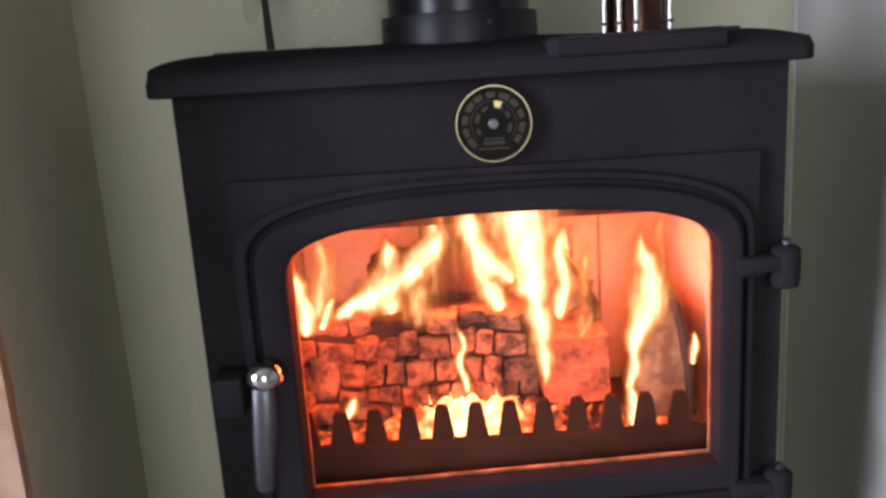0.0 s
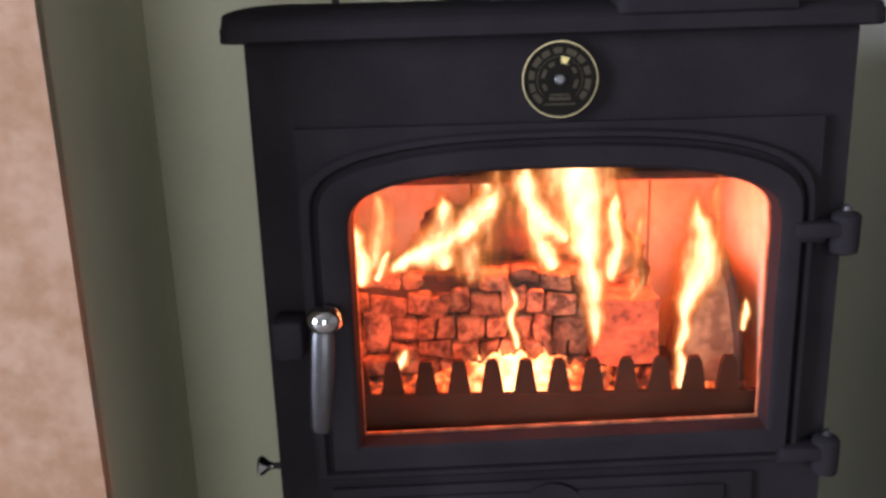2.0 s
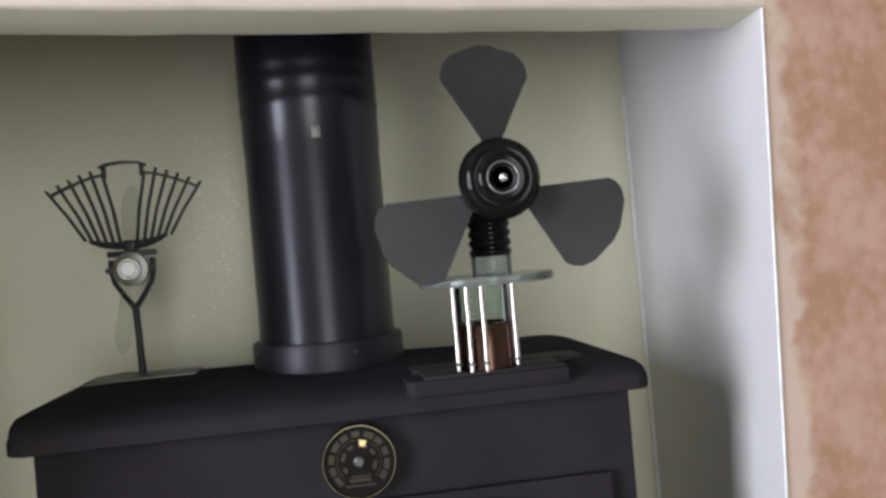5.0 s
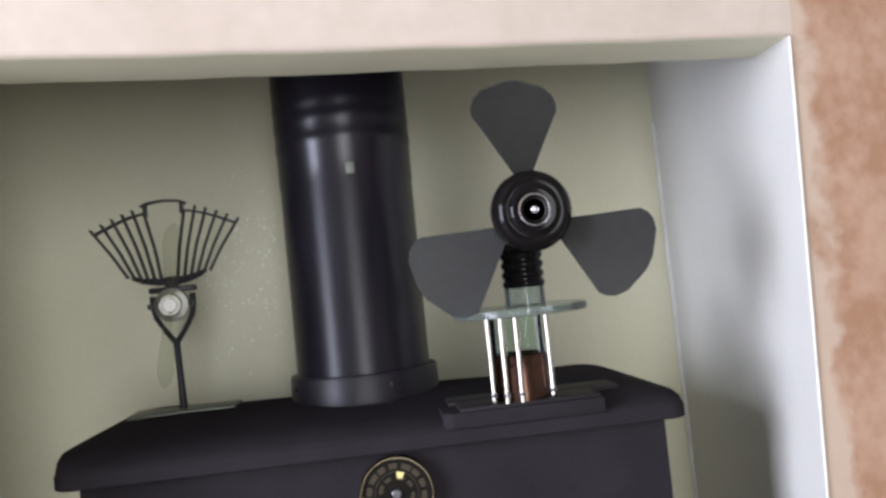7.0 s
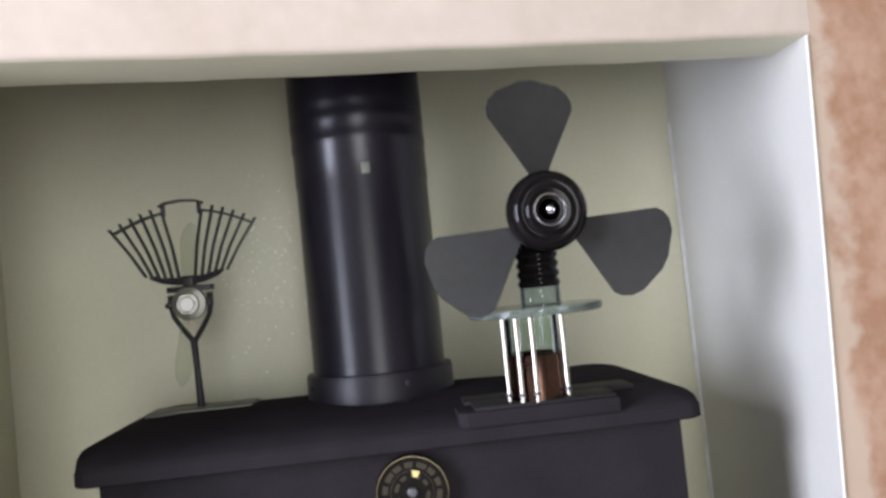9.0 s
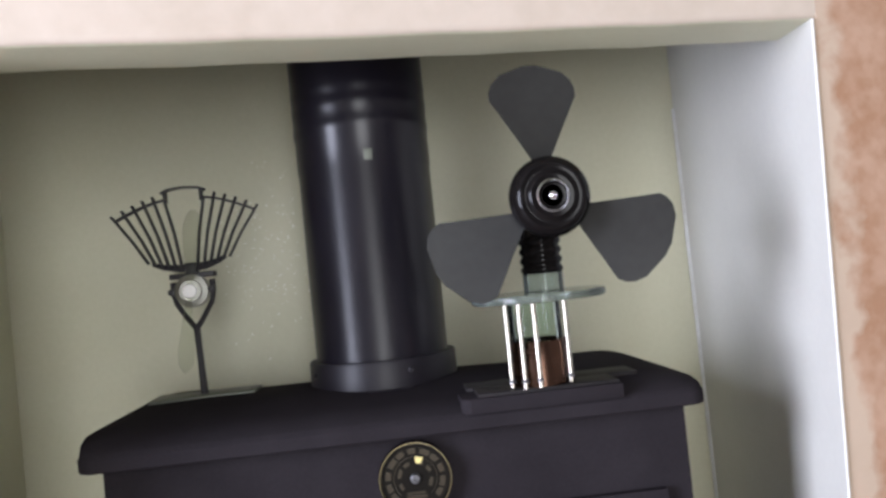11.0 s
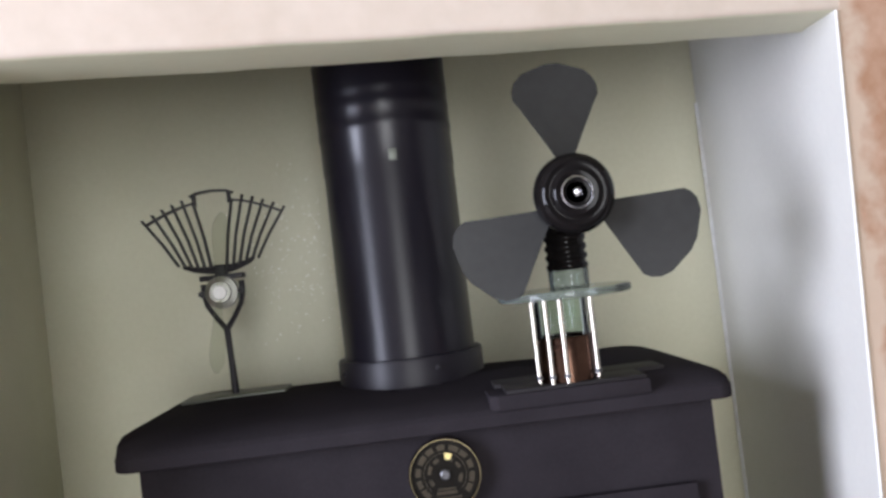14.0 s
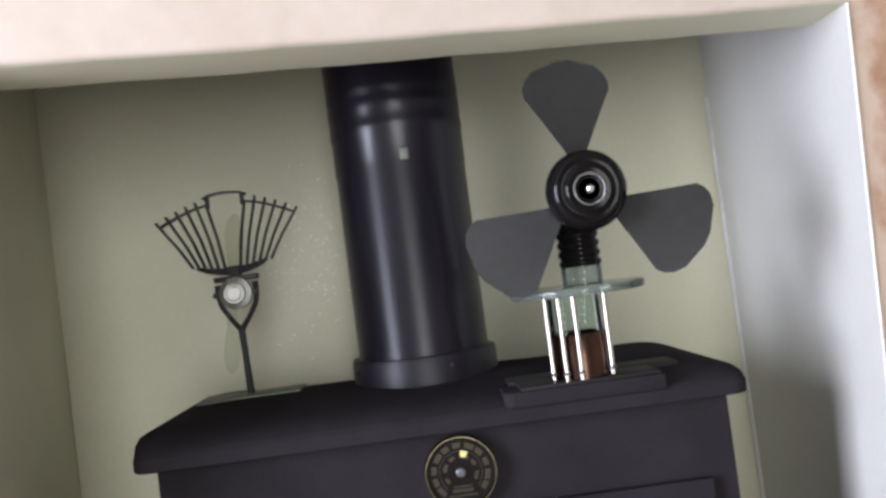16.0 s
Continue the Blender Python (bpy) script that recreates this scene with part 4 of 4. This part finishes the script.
for side in (-1, 1):
    rail = []
    for k in range(6):
        u = k / 5
        low = (-0.006 + side * (0.008 + 0.036 * u), 0.003, 0.1370 + 0.006 * u - 0.004 * (1 - u))
        high = (-0.006 + side * (0.0215 + 0.0545 * u), 0.003, 0.2115 - 0.019 * u ** 1.4)
        extra = (Vector(high) - Vector(low)).normalized() * (0.0065 if k else 0.0)
        fin = bmesh.new()
        add_tube(fin, [low, tuple((Vector(low) + Vector(high)) / 2 + Vector((side * -0.0015, 0, 0))), tuple(Vector(high) + extra)], [0.00135, 0.00125, 0.0012], 6, 5.0)
        part("fin", fin, BLACK, fan)
        rail.append(high)
    top_rail = bmesh.new()
    add_tube(top_rail, rail, [0.0014] * 6, 6, 5.0)
    part("fin_rail", top_rail, BLACK, fan)
part("fin_bridge", add_tube(bmesh.new(), [(-0.030, 0.003, 0.2190), (-0.022, 0.003, 0.2225), (-0.006, 0.003, 0.2240), (0.010, 0.003, 0.2225), (0.017, 0.003, 0.2195)], [0.0016] * 5, 6, 5.0), BLACK, fan)
for s in (-1, 1):
    part("bridge_post", box((-0.0065 + s * 0.0195 - 0.0011, -0.003, 0.208), (-0.0065 + s * 0.0195 + 0.0011, 0.009, 0.222), 0), BLACK, fan)


def blade_mesh(root, length, wide, twist, thick=0.0012, neck=0.35):
    """A propeller blade along +z: narrow at the root, broad and rounded at the tip, twisted."""
    bm = bmesh.new()
    rows = []
    for k in range(13):
        u = k / 12
        w = wide * (neck + (1 - neck) * min(1, u * 1.5)) * math.sqrt(max(0.02, 1 - max(0, (u - 0.72) / 0.28) ** 2))
        a = radians(twist * (1 - 0.45 * u))
        row = []
        for side, t in ((-1, -thick), (0, -thick * 0.4), (1, -thick), (1, thick), (0, thick * 1.6), (-1, thick)):
            row.append(bm.verts.new((side * w / 2 * math.cos(a), side * w / 2 * math.sin(a) + t, root + u * length)))
        rows.append(row)
    for a, b in zip(rows, rows[1:]):
        for i in range(6):
            j = (i + 1) % 6
            bm.faces.new((a[i], a[j], b[j], b[i]))
    bm.faces.new(rows[0])
    bm.faces.new(rows[-1])
    return bm


for a in (8, 188):
    b = blade_mesh(0.006, 0.082, 0.020, 30)
    b.transform(Matrix.Translation((-0.004, -0.0185, 0.109)) @ pose(0, 0, 0, 0, a))
    part("blade", b, FAINT, fan, "slim clear plastic blade")

# ---- hot-air engine fan ----
engine = thing("hot_air_engine_fan", "hot-air engine fan with a round glass plate on chrome pillars", "stove fan", (0.133, 0.020, 0.618))
block = bmesh.new()
add_prism(block, [(-0.076, -0.036, 0.0), (-0.068, -0.042, 0.0), (0.072, -0.042, 0.0), (0.072, 0.006, 0.0), (-0.076, 0.006, 0.0)], (0, 0, 0.0135))
bmesh.ops.bevel(block, geom=list(block.edges), offset=0.0010, segments=2, profile=0.5, affect="EDGES")
part("base", block, IRON, engine, "black metal base block")
part("base_plate", box((-0.060, -0.0385, 0.0135), (0.0700, 0.0055, 0.0165), 0.0008), SLATE, engine, "dull metal top of the base")
part("foot_plate", box((-0.066, 0.0062, 0.0120), (0.100, 0.046, 0.0165), 0.0008), SLATE, engine, "thin dull metal foot plate")
part("copper_cylinder", lathe([(0.0, 0.0165), (0.0280, 0.0165), (0.0280, 0.056), (0.0265, 0.058), (0, 0.058)], (0.003, -0.008, 0), "z", 40), COPPER, engine, "brown copper hot cylinder")
part("glass_cylinder", lathe([(0.0250, 0.058), (0.0250, 0.094), (0.0235, 0.094), (0.0235, 0.058)], (0.003, -0.008, 0), "z", 40), ACRYLIC, engine, "clear glass cylinder").visible_shadow = False
for x, y in ((-0.0265, -0.028), (-0.0155, -0.035), (-0.0020, -0.037), (0.0285, -0.028)):
    post = part("pillar", lathe([(0.0025, 0.0), (0.0025, 0.0775)], (x, y, 0.0165), "z", 20), PILLAR, engine, "polished chrome pillar")
    part("nut", lathe([(0.0032, 0.0), (0.0032, 0.002), (0.0026, 0.003)], (x, y, 0.022), "z", 16), STEEL, post)
part("glass_plate", lathe([(0.0, 0.0), (0.0625, 0.0), (0.0640, 0.0015), (0.0640, 0.0060), (0.0625, 0.0075), (0.0, 0.0075)], (0.0105, 0.002, 0.094), "z", 56), FROST, engine, "thick round greenish glass plate")
part("glass_cylinder", lathe([(0.0190, 0.1015), (0.0190, 0.119), (0.0, 0.119)], (0.016, -0.004, 0), "z", 32), FROST, engine, "cloudy glass working cylinder")
ribbed = [(0.0, 0.119), (0.0185, 0.119)]
for k in range(4):
    z = 0.1195 + 0.009 * k
    ribbed += [(0.0198, z + 0.001), (0.0202, z + 0.003), (0.0198, z + 0.005), (0.0182, z + 0.0065), (0.0182, z + 0.008)]
part("crank_housing", lathe(ribbed + [(0.0165, 0.158), (0.0150, 0.170), (0.0, 0.172)], (0.016, -0.004, 0), "z", 36), ENAMEL, engine, "glossy dark ribbed cooling cylinder")
part("axle", lathe([(0.005, 0.0), (0.005, 0.066)], (0.019, 0.000, 0.1865), "y", 12), STEEL, engine)
hub = part("hub", lathe([(0.0, -0.004), (0.0350, -0.004), (0.0365, 0.0), (0.0360, 0.006), (0.0330, 0.012), (0.0285, 0.0150), (0.0245, 0.0135), (0.0225, 0.0140), (0.0190, 0.0165), (0.0160, 0.0160), (0.0, 0.0155)], (0.019, -0.056, 0.1865), "y", 48), ENAMEL, engine, "glossy black domed hub")
part("hub_ring", lathe([(0.0142, 0.0), (0.0145, 0.0020), (0.0133, 0.0032), (0.0122, 0.0020), (0.0120, 0.0)], (0.019, -0.0718, 0.1865), "y", 32), CHROME, hub, "chrome ring")
part("hub_nut", lathe([(0.0036, 0.0), (0.0036, 0.003), (0.002, 0.0050), (0, 0.0055)], (0.019, -0.0718, 0.1865), "y", 16), CHROME, hub, "chrome centre nut")
for k in range(3):
    b = blade_mesh(0.030, 0.091, 0.086, 22, neck=0.16)
    b.transform(Matrix.Translation((0.019, -0.046, 0.1865)) @ pose(0, 0, 0, 0, 120 * k - 2))
    part("blade", b, SMOKE, engine, "broad dark fan blade")
